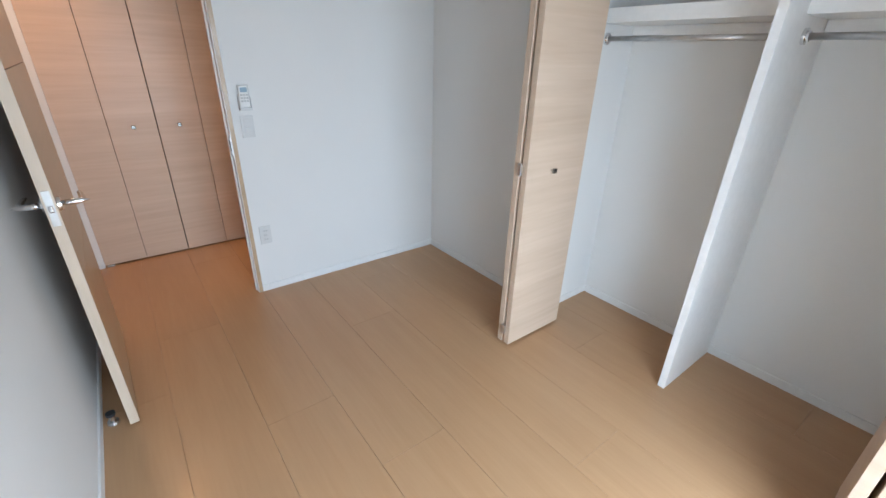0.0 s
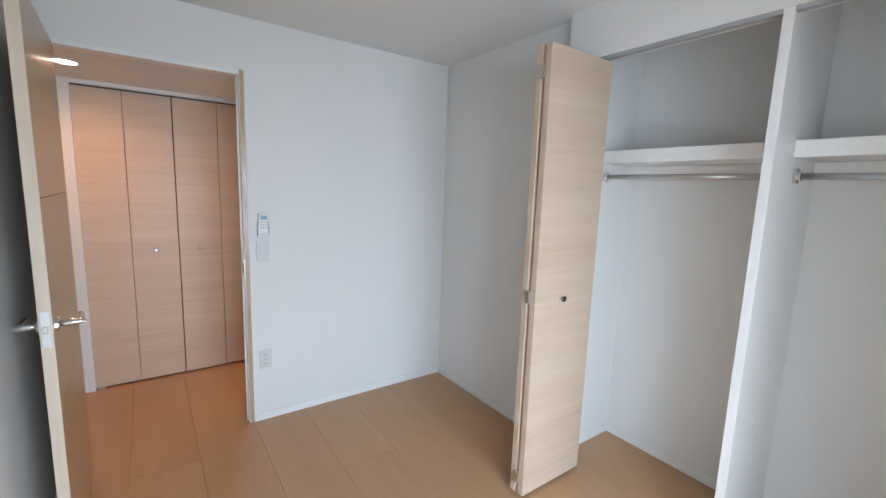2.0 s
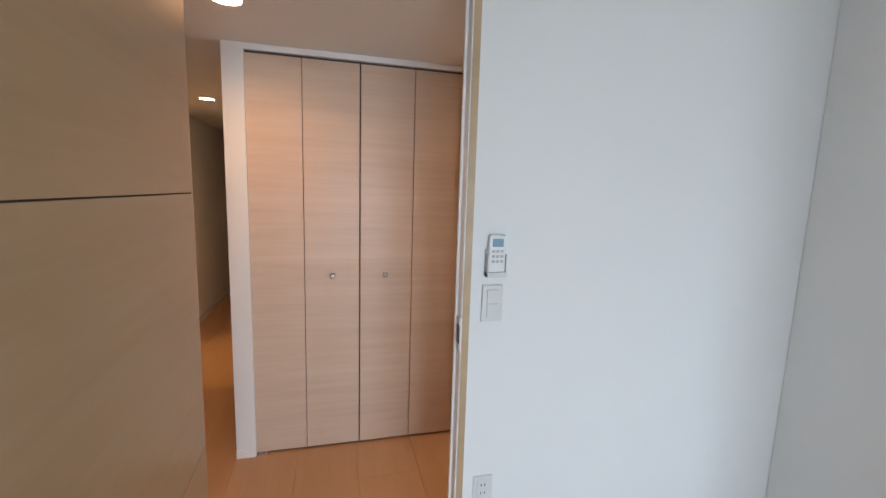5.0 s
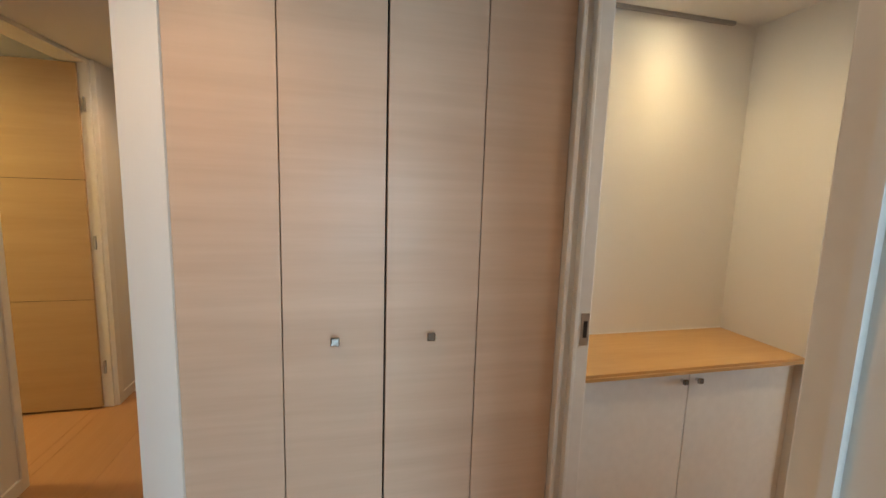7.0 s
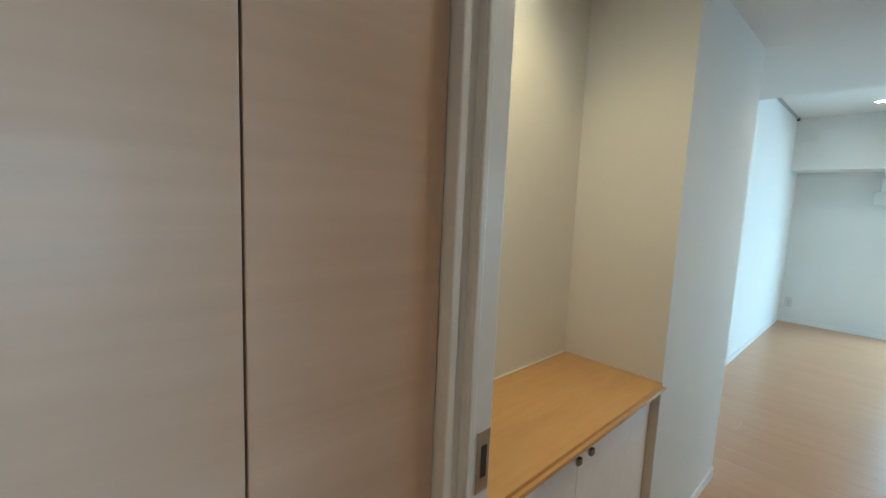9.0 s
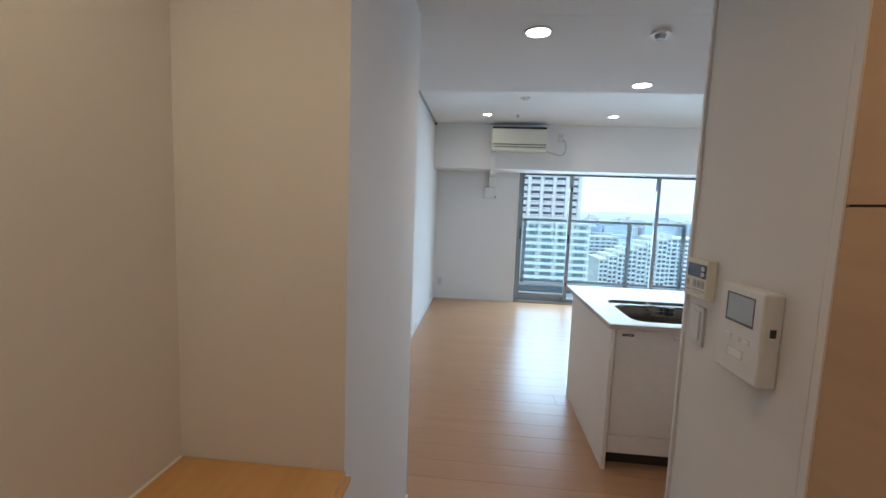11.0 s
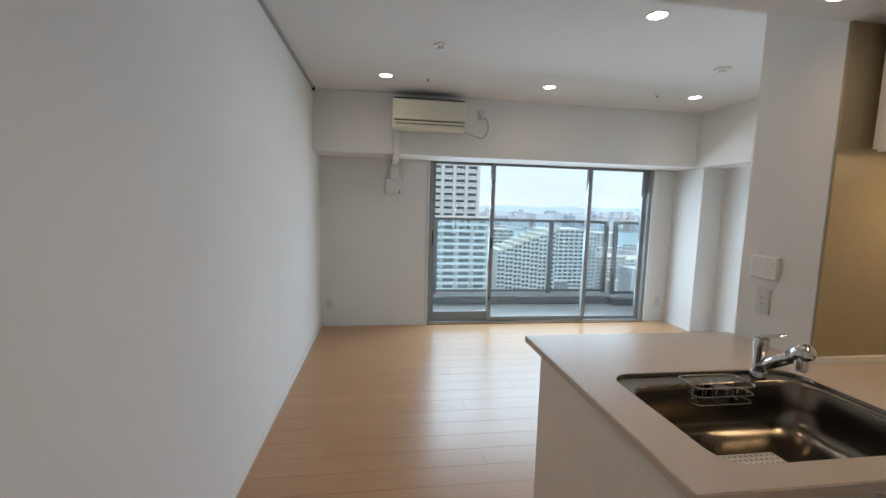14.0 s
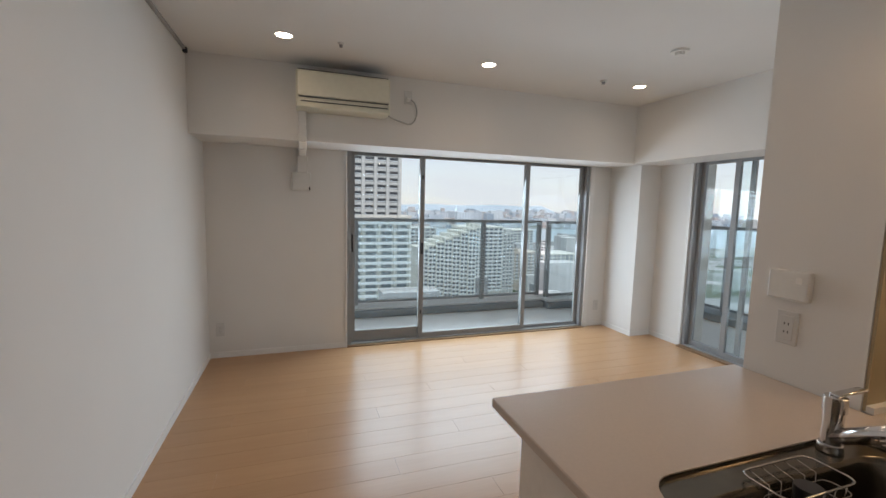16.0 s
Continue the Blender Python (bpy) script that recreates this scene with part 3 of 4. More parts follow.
switch_plate((0.97, 0.765, 1.055), "+x", 2)
outlet_plate((0.97, 0.763, 0.39), "+x", 3)
w2 = outlet_plate((1.945, 2.06, 0.245), "-y", 1, 0.155, 0.115, "wide white outlet plate with aerial socket", True)
for dx in (-0.035, -0.012):
    part("socket", disc(bmesh.new(), (1.945 + dx, 2.049, 0.262 - (dx + 0.035) * 0.4), 0.008, 0.006, "y"), BLACK, w2, "dark aerial socket")
outlet_plate((1.98, 4.29, 0.998), "-x", 2, label="white outlet under the switch on the kitchen pier")
tc = thing("room_controller", (1.98, 4.29, 1.152), "thick white control box on the kitchen pier", "controller")
m = wall_frame((1.98, 4.29, 1.152), "-x")
part("body", on_wall(m, [(-0.066, 0.066, -0.052, 0.052, 0, 0.026)], 0.006), WHITEP, tc)
part("dial", on_wall(m, [(0.024, 0.044, 0.010, 0.030, 0.0255, 0.0275)], 0.003), LACQUER, tc, "small round dial")
outlet_plate((-0.345, 7.36, 0.256), "-y", 2)
outlet_plate((3.70, 7.39, 0.25), "-y", 2)
switch_plate((0.87, 2.470, 1.047), "-x", 1, 0.064, 0.114)

# remote controller in its holder
rc = thing("remote_control", (0.97, 0.768, 1.21), "white air conditioner remote in a pale wall holder", "remote control")
m = wall_frame((0.97, 0.768, 1.21), "+x")
part("holder", on_wall(m, [(-0.032, 0.032, -0.066, 0.020, 0, 0.008), (-0.032, -0.028, -0.066, 0.005, 0, 0.030), (0.028, 0.032, -0.066, 0.005, 0, 0.030), (-0.032, 0.032, -0.066, -0.050, 0, 0.032)], 0.001), PLATE, rc, "pale grey wall holder")
body = part("body", on_wall(m, [(-0.027, 0.027, -0.050, 0.066, 0.008, 0.026)], 0.004), WHITEP, rc)
part("display", on_wall(m, [(-0.018, 0.018, 0.030, 0.055, 0.0262, 0.0275)]), plain("remote_display", (0.22, 0.33, 0.40), 0.2), body, "pale blue display")
for i in range(3):
    for j in range(3):
        part("key", on_wall(m, [(-0.019 + 0.014 * i, -0.009 + 0.014 * i, 0.012 - 0.016 * j, 0.020 - 0.016 * j, 0.0262, 0.0285)], 0.001), PALEKEY, body)

# water heater controller and intercom in the passage
hc = thing("heater_controller", (0.87, 2.460, 1.185), "cream water heater controller with dark display and keys", "controller")
m = wall_frame((0.87, 2.460, 1.185), "-x")
body = part("body", on_wall(m, [(-0.054, 0.054, -0.055, 0.055, 0, 0.026)], 0.003), CREAM, hc)
part("display", on_wall(m, [(-0.050, 0.050, 0.004, 0.042, 0.0255, 0.0268)], 0.0005), SCREEN, body, "dark blue display")
for i in range(2):
    part("key", on_wall(m, [(0.024, 0.040, 0.009 + 0.016 * i, 0.020 + 0.016 * i, 0.0265, 0.0285)], 0.0015), WHITEP, body)
    part("key_mark", on_wall(m, [(0.029, 0.035, 0.0125 + 0.016 * i, 0.0165 + 0.016 * i, 0.0284, 0.0289)]), GREYP, body)
for i in range(3):
    part("key", on_wall(m, [(-0.015 + 0.0215 * i, 0.001 + 0.0215 * i, -0.024, -0.003, 0.0255, 0.0280)], 0.0015), PALEKEY, body, "pale grey key")
    part("key_mark", on_wall(m, [(-0.012 + 0.0215 * i, -0.003 + 0.0215 * i, -0.017, -0.010, 0.0279, 0.0284)]), GREYP, body)
for i in range(4):
    part("speaker_slot", on_wall(m, [(-0.050, -0.038, -0.010 - 0.0042 * i, -0.008 - 0.0042 * i, 0.0258, 0.0266)]), BLACK, body)
part("mark", on_wall(m, [(-0.050, -0.031, -0.037, -0.034, 0.0258, 0.0264)]), GREYP, body)
part("mark", on_wall(m, [(-0.018, 0.046, -0.034, -0.031, 0.0258, 0.0264)]), GREYP, body)
part("mark", on_wall(m, [(-0.016, 0.028, -0.041, -0.038, 0.0258, 0.0264)]), SAGE, body)
ic = thing("intercom", (0.87, 2.225, 1.10), "white intercom panel with a small pale screen", "intercom")
m = wall_frame((0.87, 2.225, 1.10), "-x")
body = part("body", on_wall(m, [(-0.080, 0.080, -0.105, 0.105, 0, 0.042)], 0.006), WHITEP, ic)
part("screen_frame", on_wall(m, [(-0.052, 0.050, 0.018, 0.086, 0.0415, 0.0425)]), BLACK, body, "dark screen frame")
part("screen", on_wall(m, [(-0.044, 0.048, 0.024, 0.083, 0.0420, 0.0435)]), plain("pale_screen", (0.42, 0.47, 0.50), 0.2), body, "pale blue screen")
for i in range(3):
    part("key", on_wall(m, [(-0.045 + 0.034 * i, -0.022 + 0.034 * i, -0.022, -0.010, 0.041, 0.044)], 0.002), LACQUER, body)
part("call_key", on_wall(m, [(-0.030, 0.026, -0.062, -0.040, 0.041, 0.044)], 0.003), LACQUER, body)
part("side_socket", on_wall(m, [(0.0795, 0.0815, 0.010, 0.028, 0.014, 0.026)]), BLACK, body)

# ---- niche cabinet ----
top = thing("niche_counter", (-0.25, 1.57, 0.735), "honey coloured wooden counter top with rounded edge", "counter")
bm = boxes((-0.444, -0.040, 1.049, 2.087, 0.734, 0.760))
front = [e for e in bm.edges if all(v.co.x > -0.05 for v in e.verts) and abs(e.verts[0].co.y - e.verts[1].co.y) > 0.5]
bmesh.ops.bevel(bm, geom=front, offset=0.011, segments=4, affect="EDGES")
part("board", bm, TOPWOOD, top)
part("edge_band", boxes((-0.040, -0.0375, 1.052, 2.084, 0.741, 0.753)), TOPWOOD, top)
part("back_strip", boxes((-0.4445, -0.438, 1.052, 2.084, 0.760, 0.763)), TRIM, top)
cab = thing("niche_cabinet", (-0.25, 1.57, 0), "white two-door cabinet with square chrome knobs", "cabinet")
part("body", boxes((-0.442, -0.095, 1.050, 2.050, 0.05, 0.733)), LACQUER, cab)
part("plinth", boxes((-0.442, -0.12, 1.050, 2.050, 0.0, 0.05)), LACQUER, cab)
part("filler", boxes((-0.442, -0.085, 2.051, 2.088, 0.0, 0.733)), JAMB, cab, "narrow beige filler strip")
for a, c, k in ((1.052, 1.557, 1.525), (1.561, 2.048, 1.592)):
    d = part("door", boxes((-0.094, -0.076, a, c, 0.055, 0.722), bevel=0.0015), LACQUER, cab)
    square_knob(d, (-0.076, k, 0.70), "x", 1, 0.020)
structure("ceiling_slot", boxes((-0.444, -0.425, 1.06, 1.955, 2.138, 2.151)), GREYP, "dark slim ceiling rail at the back of the niche", "rail")

# ---- lamps in the ceilings ----


def downlight(x, y, z, color, face, watts, r=0.05, cone=165, soft_to=0.08):
    t = thing("downlight", (x, y, z), "round recessed white downlight, lit", "ceiling light", "downlights")
    ring = bmesh.new()
    n = 32
    prof = ((r + 0.010, 0.0), (r + 0.009, -0.004), (r + 0.002, -0.006), (r, -0.003), (r, 0.012))
    loops = [[ring.verts.new((x + a * math.cos(2 * math.pi * k / n), y + a * math.sin(2 * math.pi * k / n), z + b)) for k in range(n)] for a, b in prof]
    for p, q in zip(loops, loops[1:]):
        for k in range(n):
            ring.faces.new((p[k], p[(k + 1) % n], q[(k + 1) % n], q[k]))
    part("ring", ring, WHITEP, t)
    part("diffuser", disc(bmesh.new(), (x, y, z - 0.001), r, 0.004, "z", segments=32), face, t, "glowing diffuser")
    if watts:
        lamp("downlight_beam", "SPOT", look((x, y, z - 0.02), (x, y, 0)), watts, color, radius=soft_to, cone=cone)


NEUTRAL, AMBER, GOLD = (1.0, 0.86, 0.66), (1.0, 0.66, 0.35), (1.0, 0.55, 0.23)
downlight(0.49, -0.088, 2.05, GOLD, LED, HALL_W)
downlight(-1.46, -0.67, 2.05, GOLD, LED, HALL_W)
downlight(-1.1, -2.0, 2.2, (1.0, 0.72, 0.26), LED, HALL_W * 3.6)
downlight(-0.235, 1.60, 2.152, (1.0, 0.72, 0.36), WARM, NICHE_W, cone=150, soft_to=0.17)
# unseen passage downlight, added to brighten the niche cabinet fronts
downlight(0.42, 1.57, 2.152, AMBER, LED, PASSAGE_W)
downlight(0.435, 3.14, 2.128, AMBER, LED, SPOT_W * 1.8)
downlight(1.146, 3.892, 2.128, AMBER, LED, SPOT_W * 0.65)
downlight(1.737, 3.889, 2.128, AMBER, LED, SPOT_W * 0.65)
for x, y in ((0.249, 6.308), (1.695, 6.308), (3.129, 6.308), (0.26, 4.86), (1.721, 4.865), (3.15, 4.86)):
    downlight(x, y, 2.467, NEUTRAL, LED, SPOT_W)


def ceiling_bit(x, y, z, r, label, name="smoke_detector"):
    t = thing(name, (x, y, z), label, "detector", "ceiling detectors")
    part("base", disc(bmesh.new(), (x, y, z - 0.006), r, 0.012), WHITEP, t)
    part("head", disc(bmesh.new(), (x, y, z - 0.020), r * 0.45, 0.018, "z", r * 0.6), WHITEP if r > 0.04 else GREYP, t)


ceiling_bit(0.616, 5.558, 2.467, 0.05, "round white smoke detector on the ceiling")
ceiling_bit(2.749, 5.564, 2.467, 0.055, "round white smoke detector on the ceiling")
ceiling_bit(0.608, 6.31, 2.467, 0.022, "small grey sprinkler head in the ceiling", "sprinkler")
ceiling_bit(2.74, 6.296, 2.467, 0.028, "small grey sprinkler head in the ceiling", "sprinkler")
ceiling_bit(0.945, 3.143, 2.128, 0.04, "small white sprinkler head in the low ceiling", "sprinkler")

# picture rail under the ceiling of the long wall
pr = thing("picture_rail", (-0.42, 5.8, 2.45), "dark slim rail at the top of the long wall", "rail")
part("bar", boxes((-0.434, -0.414, 4.40, 6.80, 2.448, 2.466), bevel=0.002), GREYP, pr)
part("end_cap", boxes((-0.434, -0.405, 6.80, 6.83, 2.430, 2.466), bevel=0.004), BLACK, pr, "black end cap")

# ---- air conditioner ----
ac = thing("air_conditioner", (0.67, 6.88, 2.10), "cream wall air conditioner with dark vent slots", "air conditioner")
bm = boxes((0.315, 1.022, 6.675, 6.878, 2.105, 2.378), bevel=0.012)
part("body", bm, CREAM, ac)
part("panel", boxes((0.325, 1.012, 6.662, 6.680, 2.188, 2.368), bevel=0.006), CREAM, ac)
part("slot", boxes((0.335, 1.005, 6.666, 6.679, 2.178, 2.184)), BLACK, ac, "dark gap")
part("slot", boxes((0.350, 1.000, 6.671, 6.680, 2.146, 2.153)), BLACK, ac, "dark gap")
part("louvre", boxes((0.345, 1.000, 6.668, 6.690, 2.110, 2.143), bevel=0.004), CREAM, ac)
part("intake_grille", boxes((0.330, 1.006, 6.69, 6.86, 2.377, 2.384)), BLACK, ac, "dark top intake")
for i in range(12):
    x = 0.36 + 0.055 * i
    part("intake_bar", boxes((x, x + 0.008, 6.69, 6.86, 2.384, 2.388)), GREYP, ac)
m, nt, sb = nodes_of("soot")
nt.nodes.remove(sb)
sn = add(nt, "ShaderNodeTexNoise", Scale=1.0, Detail=3.0)
nt.links.new(place(nt, (5.0, 5.0, 22.0)), sn.inputs["Vector"])
st = nt.nodes.new("ShaderNodeBsdfTransparent")
sd = add(nt, "ShaderNodeBsdfDiffuse", Color=(0.10, 0.085, 0.07, 1))
sx = nt.nodes.new("ShaderNodeMixShader")
nt.links.new(ramp(nt, sn.outputs[0], [(0.30, (0.25, 0.25, 0.25)), (0.6, (0.85, 0.85, 0.85))]), sx.inputs[0])
nt.links.new(st.outputs[0], sx.inputs[1])
nt.links.new(sd.outputs[0], sx.inputs[2])
nt.links.new(sx.outputs[0], nt.nodes["Material Output"].inputs["Surface"])
structure("wall_stain", boxes((0.33, 1.03, 6.873, 6.877, 2.386, 2.436)), m, "dark dust stain on the beam above the air conditioner", "stain")
duct = thing("pipe_cover", (0.36, 6.84, 1.9), "white pipe cover below the air conditioner", "pipe cover")
part("cover", boxes((0.330, 0.390, 6.82, 6.878, 1.87, 2.105), (0.330, 0.390, 6.82, 7.345, 1.81, 1.87), bevel=0.008), WHITEP, duct)
part("collar", boxes((0.315, 0.405, 7.28, 7.358, 1.66, 1.81), bevel=0.008), WHITEP, duct)
vent = thing("vent_cover", (0.35, 7.36, 1.58), "square white ventilation cover with a dark pull", "vent cover")
part("cover", boxes((0.262, 0.434, 7.318, 7.359, 1.498, 1.670), bevel=0.012), WHITEP, vent)
part("pull", boxes((0.414, 0.426, 7.305, 7.32, 1.508, 1.540), bevel=0.003), BLACK, vent)
outlet_plate((1.215, 6.88, 2.305), "-y", 1, 0.07, 0.11, "white high outlet for the air conditioner")
cord = thing("power_cord", (1.15, 6.87, 2.2), "white power cord looped below its outlet", "cable")
pts = [(1.215 + 0.075 * math.sin(a), 6.862, 2.185 + 0.105 * math.cos(a)) for a in [0.1 + 0.22 * i for i in range(15)]]
GREYCORD = plain("grey_cord", (0.45, 0.44, 0.42), 0.5)
part("cable", tube(bmesh.new(), pts + [(1.12, 6.85, 2.10), (1.06, 6.83, 2.115), (1.02, 6.80, 2.13)], 0.0065, 8), GREYCORD, cord, smooth=True)
part("plug", boxes((1.200, 1.230, 6.848, 6.872, 2.270, 2.300), bevel=0.003), WHITEP, cord)
# ---- kitchen ----


def rounded(x0, x1, y0, y1, r, n=6):
    pts = []
    for cx, cy, a0 in ((x1 - r, y1 - r, 0), (x0 + r, y1 - r, 90), (x0 + r, y0 + r, 180), (x1 - r, y0 + r, 270)):
        for k in range(n + 1):
            a = radians(a0 + 90 * k / n)
            pts.append((cx + r * math.cos(a), cy + r * math.sin(a)))
    return pts


def ring_slab(bm, outer, hole, z0, z1):
    """A slab with a hole: outer and hole are loops of equal start, joined by filling."""
    for z, flip in ((z1, False), (z0, True)):
        vo = [bm.verts.new((x, y, z)) for x, y in outer]
        vh = [bm.verts.new((x, y, z)) for x, y in hole]
        es = [bm.edges.new((a, b)) for loop in (vo, vh) for a, b in zip(loop, loop[1:] + loop[:1])]
        bmesh.ops.triangle_fill(bm, use_beauty=True, edges=es)
        if z == z1:
            tops = (vo, vh)
        else:
            for t, l in zip(tops, (vo, vh)):
                for i in range(len(t)):
                    j = (i + 1) % len(t)
                    bm.faces.new((t[i], t[j], l[j], l[i]))
    return bm


CT = 0.797
worktop = thing("worktop", (1.45, 3.9, 0.77), "pale stone-look kitchen worktop with rounded edges", "worktop")
SINKHOLE = rounded(1.058, 1.800, 3.458, 4.000, 0.080)
outer = [(0.909, 3.377), (2.715, 3.377), (2.715, 4.034), (1.976, 4.034), (1.976, 4.461), (0.909, 4.461)]
part("slab", ring_slab(bmesh.new(), outer, SINKHOLE, CT - 0.025, CT), STONE, worktop)
part("edge", boxes((0.906, 0.911, 3.380, 4.458, CT - 0.027, CT - 0.002), (0.909, 2.2, 3.374, 3.379, CT - 0.027, CT - 0.002), (0.909, 1.976, 4.459, 4.464, CT - 0.027, CT - 0.002), bevel=0.002), STONE, worktop)
part("wing", boxes((2.08, 2.715, 2.66, 3.376, CT - 0.025, CT), bevel=0.002), STONE, worktop)

# steel sink set into the worktop
sink = thing("kitchen_sink", (1.44, 3.74, 0.6), "large rounded stainless steel sink with a drain", "sink")


def lofted(loops, floor_face=True):
    bm = bmesh.new()
    rings = [[bm.verts.new((x, y, z)) for x, y in pts] for pts, z in loops]
    for p, q in zip(rings, rings[1:]):
        for k in range(len(p)):
            bm.faces.new((p[k], p[(k + 1) % len(p)], q[(k + 1) % len(q)], q[k]))
    if floor_face:
        bm.faces.new(rings[-1])
    return bm


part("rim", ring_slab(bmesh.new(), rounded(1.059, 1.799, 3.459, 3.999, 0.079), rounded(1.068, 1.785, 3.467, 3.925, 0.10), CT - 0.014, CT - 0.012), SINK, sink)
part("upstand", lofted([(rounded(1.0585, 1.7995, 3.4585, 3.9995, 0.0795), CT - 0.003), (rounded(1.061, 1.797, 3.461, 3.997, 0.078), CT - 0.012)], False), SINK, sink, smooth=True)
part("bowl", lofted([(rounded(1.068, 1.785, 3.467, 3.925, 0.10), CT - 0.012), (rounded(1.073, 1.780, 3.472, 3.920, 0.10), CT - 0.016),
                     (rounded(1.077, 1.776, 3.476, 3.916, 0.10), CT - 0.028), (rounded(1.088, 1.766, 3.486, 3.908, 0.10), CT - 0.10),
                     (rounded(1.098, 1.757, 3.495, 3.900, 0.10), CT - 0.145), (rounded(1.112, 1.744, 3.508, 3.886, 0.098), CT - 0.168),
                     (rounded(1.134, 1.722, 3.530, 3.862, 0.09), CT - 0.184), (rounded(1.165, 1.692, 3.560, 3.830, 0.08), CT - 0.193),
                     (rounded(1.200, 1.660, 3.590, 3.795, 0.06), CT - 0.196)]), SINK, sink, "steel bowl, darkened for the dim room it reflects", smooth=True)
part("drain", disc(disc(bmesh.new(), (1.26, 3.66, CT - 0.193), 0.055, 0.006), (1.26, 3.66, CT - 0.188), 0.040, 0.006), CHROME, sink, "round steel drain")
for i in range(9):
    part("drain_slot", boxes((1.226 + 0.008 * i, 1.230 + 0.008 * i, 3.64, 3.68, CT - 0.185, CT - 0.184)), BLACK, sink)
grip = thing("sink_mat", (1.43, 3.72, CT - 0.19), "small pale punched drain mat in the sink", "drain mat")
part("sheet", boxes((1.33, 1.53, 3.665, 3.775, CT - 0.1955, CT - 0.190)), WHITEP, grip)
for i in range(10):
    for j in range(5):
        part("hole", disc(bmesh.new(), (1.342 + 0.0195 * i, 3.678 + 0.021 * j, CT - 0.1895), 0.0055, 0.001, segments=8), GREYP, grip)

WIRE = plain("bright_wire", (0.50, 0.48, 0.46), 0.22, 1.0)
# wire basket hanging in the sink
bk = thing("wire_basket", (1.41, 3.88, CT - 0.05), "chrome wire sink basket with a dark cup", "basket")
loop = rounded(1.300, 1.530, 3.845, 3.955, 0.025, 4)
part("top_wire", tube(bmesh.new(), [(x, y, CT + 0.004) for x, y in loop], 0.0026, 8, True), WIRE, bk, smooth=True)
for z, d in ((CT - 0.028, 0.003), (CT - 0.058, 0.006)):
    part("ring_wire", tube(bmesh.new(), [(x, y, z) for x, y in rounded(1.300 + d, 1.530 - d, 3.845 + d, 3.907, 0.020, 4)], 0.0019, 8, True), WIRE, bk, smooth=True)
for x in (1.33, 1.37, 1.41, 1.45, 1.49):
    part("cross_wire", tube(bmesh.new(), [(x, 3.846, CT + 0.003), (x, 3.852, CT - 0.058), (x, 3.905, CT - 0.058), (x, 3.907, CT - 0.005), (x, 3.954, CT + 0.003)], 0.0014, 6), WIRE, bk, smooth=True)
part("cup", disc(bmesh.new(), (1.415, 3.877, CT - 0.030), 0.024, 0.050, "z", 0.028), BLACK, bk, "dark round cup")

# single lever tap
tap = thing("kitchen_tap", (1.648, 3.965, CT), "chrome single lever kitchen tap with swivel spout", "tap")
part("base", disc(disc(bmesh.new(), (1.648, 3.965, CT + 0.000), 0.029, 0.018, "z", 0.026), (1.648, 3.965, CT + 0.050), 0.022, 0.10), CHROME, tap, smooth=False)
part("cap", disc(bmesh.new(), (1.648, 3.965, CT + 0.117), 0.026, 0.038, "z", 0.025), CHROME, tap)
lv = bmesh.new()
box(lv, -0.010, 0.088, -0.012, 0.012, -0.0035, 0.0035, 0.003)
bmesh.ops.transform(lv, matrix=pose(1.652, 3.966, CT + 0.140, 0, -6, -8), verts=lv.verts)
part("lever", lv, CHROME, tap, smooth=True)
part("spout", tube(bmesh.new(), [(1.647, 3.958, CT + 0.030), (1.634, 3.90, CT + 0.067), (1.611, 3.800, CT + 0.131)], 0.0205, 20), CHROME, tap, smooth=True)
part("spout_end", tube(bmesh.new(), [(1.614, 3.812, CT + 0.123), (1.601, 3.756, CT + 0.158)], 0.0265, 24), CHROME, tap, smooth=True)
part("spray_head", tube(bmesh.new(), [(1.606, 3.778, CT + 0.140), (1.606, 3.776, CT + 0.094)], 0.0195, 20), CHROME, tap)
part("nozzle", disc(bmesh.new(), (1.606, 3.776, CT + 0.091), 0.015, 0.008), GREYP, tap)

unit = thing("kitchen_unit", (1.45, 3.8, 0), "white kitchen peninsula cabinet with steel bar handles", "cabinet")
part("side_panel", boxes((0.924, 0.945, 3.392, 4.300, 0.0, 0.771), bevel=0.0015), KITCHEN, unit)
part("back_panel", boxes((0.945, 1.976, 4.280, 4.300, 0.0, 0.771)), KITCHEN, unit)
part("body", boxes((0.946, 1.06, 3.425, 4.279, 0.09, 0.771), (1.82, 1.976, 3.425, 4.279, 0.09, 0.771), (1.06, 1.82, 3.425, 4.279, 0.09, 0.55), (1.06, 1.82, 4.02, 4.279, 0.55, 0.771)), KITCHEN, unit)
part("front_rail", boxes((0.946, 1.976, 3.425, 3.45, 0.55, 0.771)), GROOVE, unit)
part("toe_kick", boxes((0.946, 1.976, 3.47, 3.49, 0.0, 0.09)), BLACK, unit, "dark toe kick")
part("drawer_front", boxes((0.950, 1.449, 3.402, 3.424, 0.092, 0.190), bevel=0.0015), KITCHEN, unit)
part("drawer_front", boxes((1.453, 1.972, 3.402, 3.424, 0.092, 0.190), bevel=0.0015), KITCHEN, unit)
for a, c, h0, h1 in ((0.950, 1.449, 1.228, 1.425), (1.453, 1.972, 1.475, 1.675)):
    d = part("door", boxes((a, c, 3.402, 3.424, 0.194, 0.762), bevel=0.0015), KITCHEN, unit)
    hb = part("bar_handle", tube(bmesh.new(), [(h0, 3.374, 0.737), (h1, 3.374, 0.737)], 0.006, 12), STEEL, d, "steel bar handle", smooth=True)
    for x in (h0 + 0.012, h1 - 0.012):
        part("stand_off", boxes((x - 0.006, x + 0.006, 3.374, 3.403, 0.731, 0.743)), STEEL, hb)
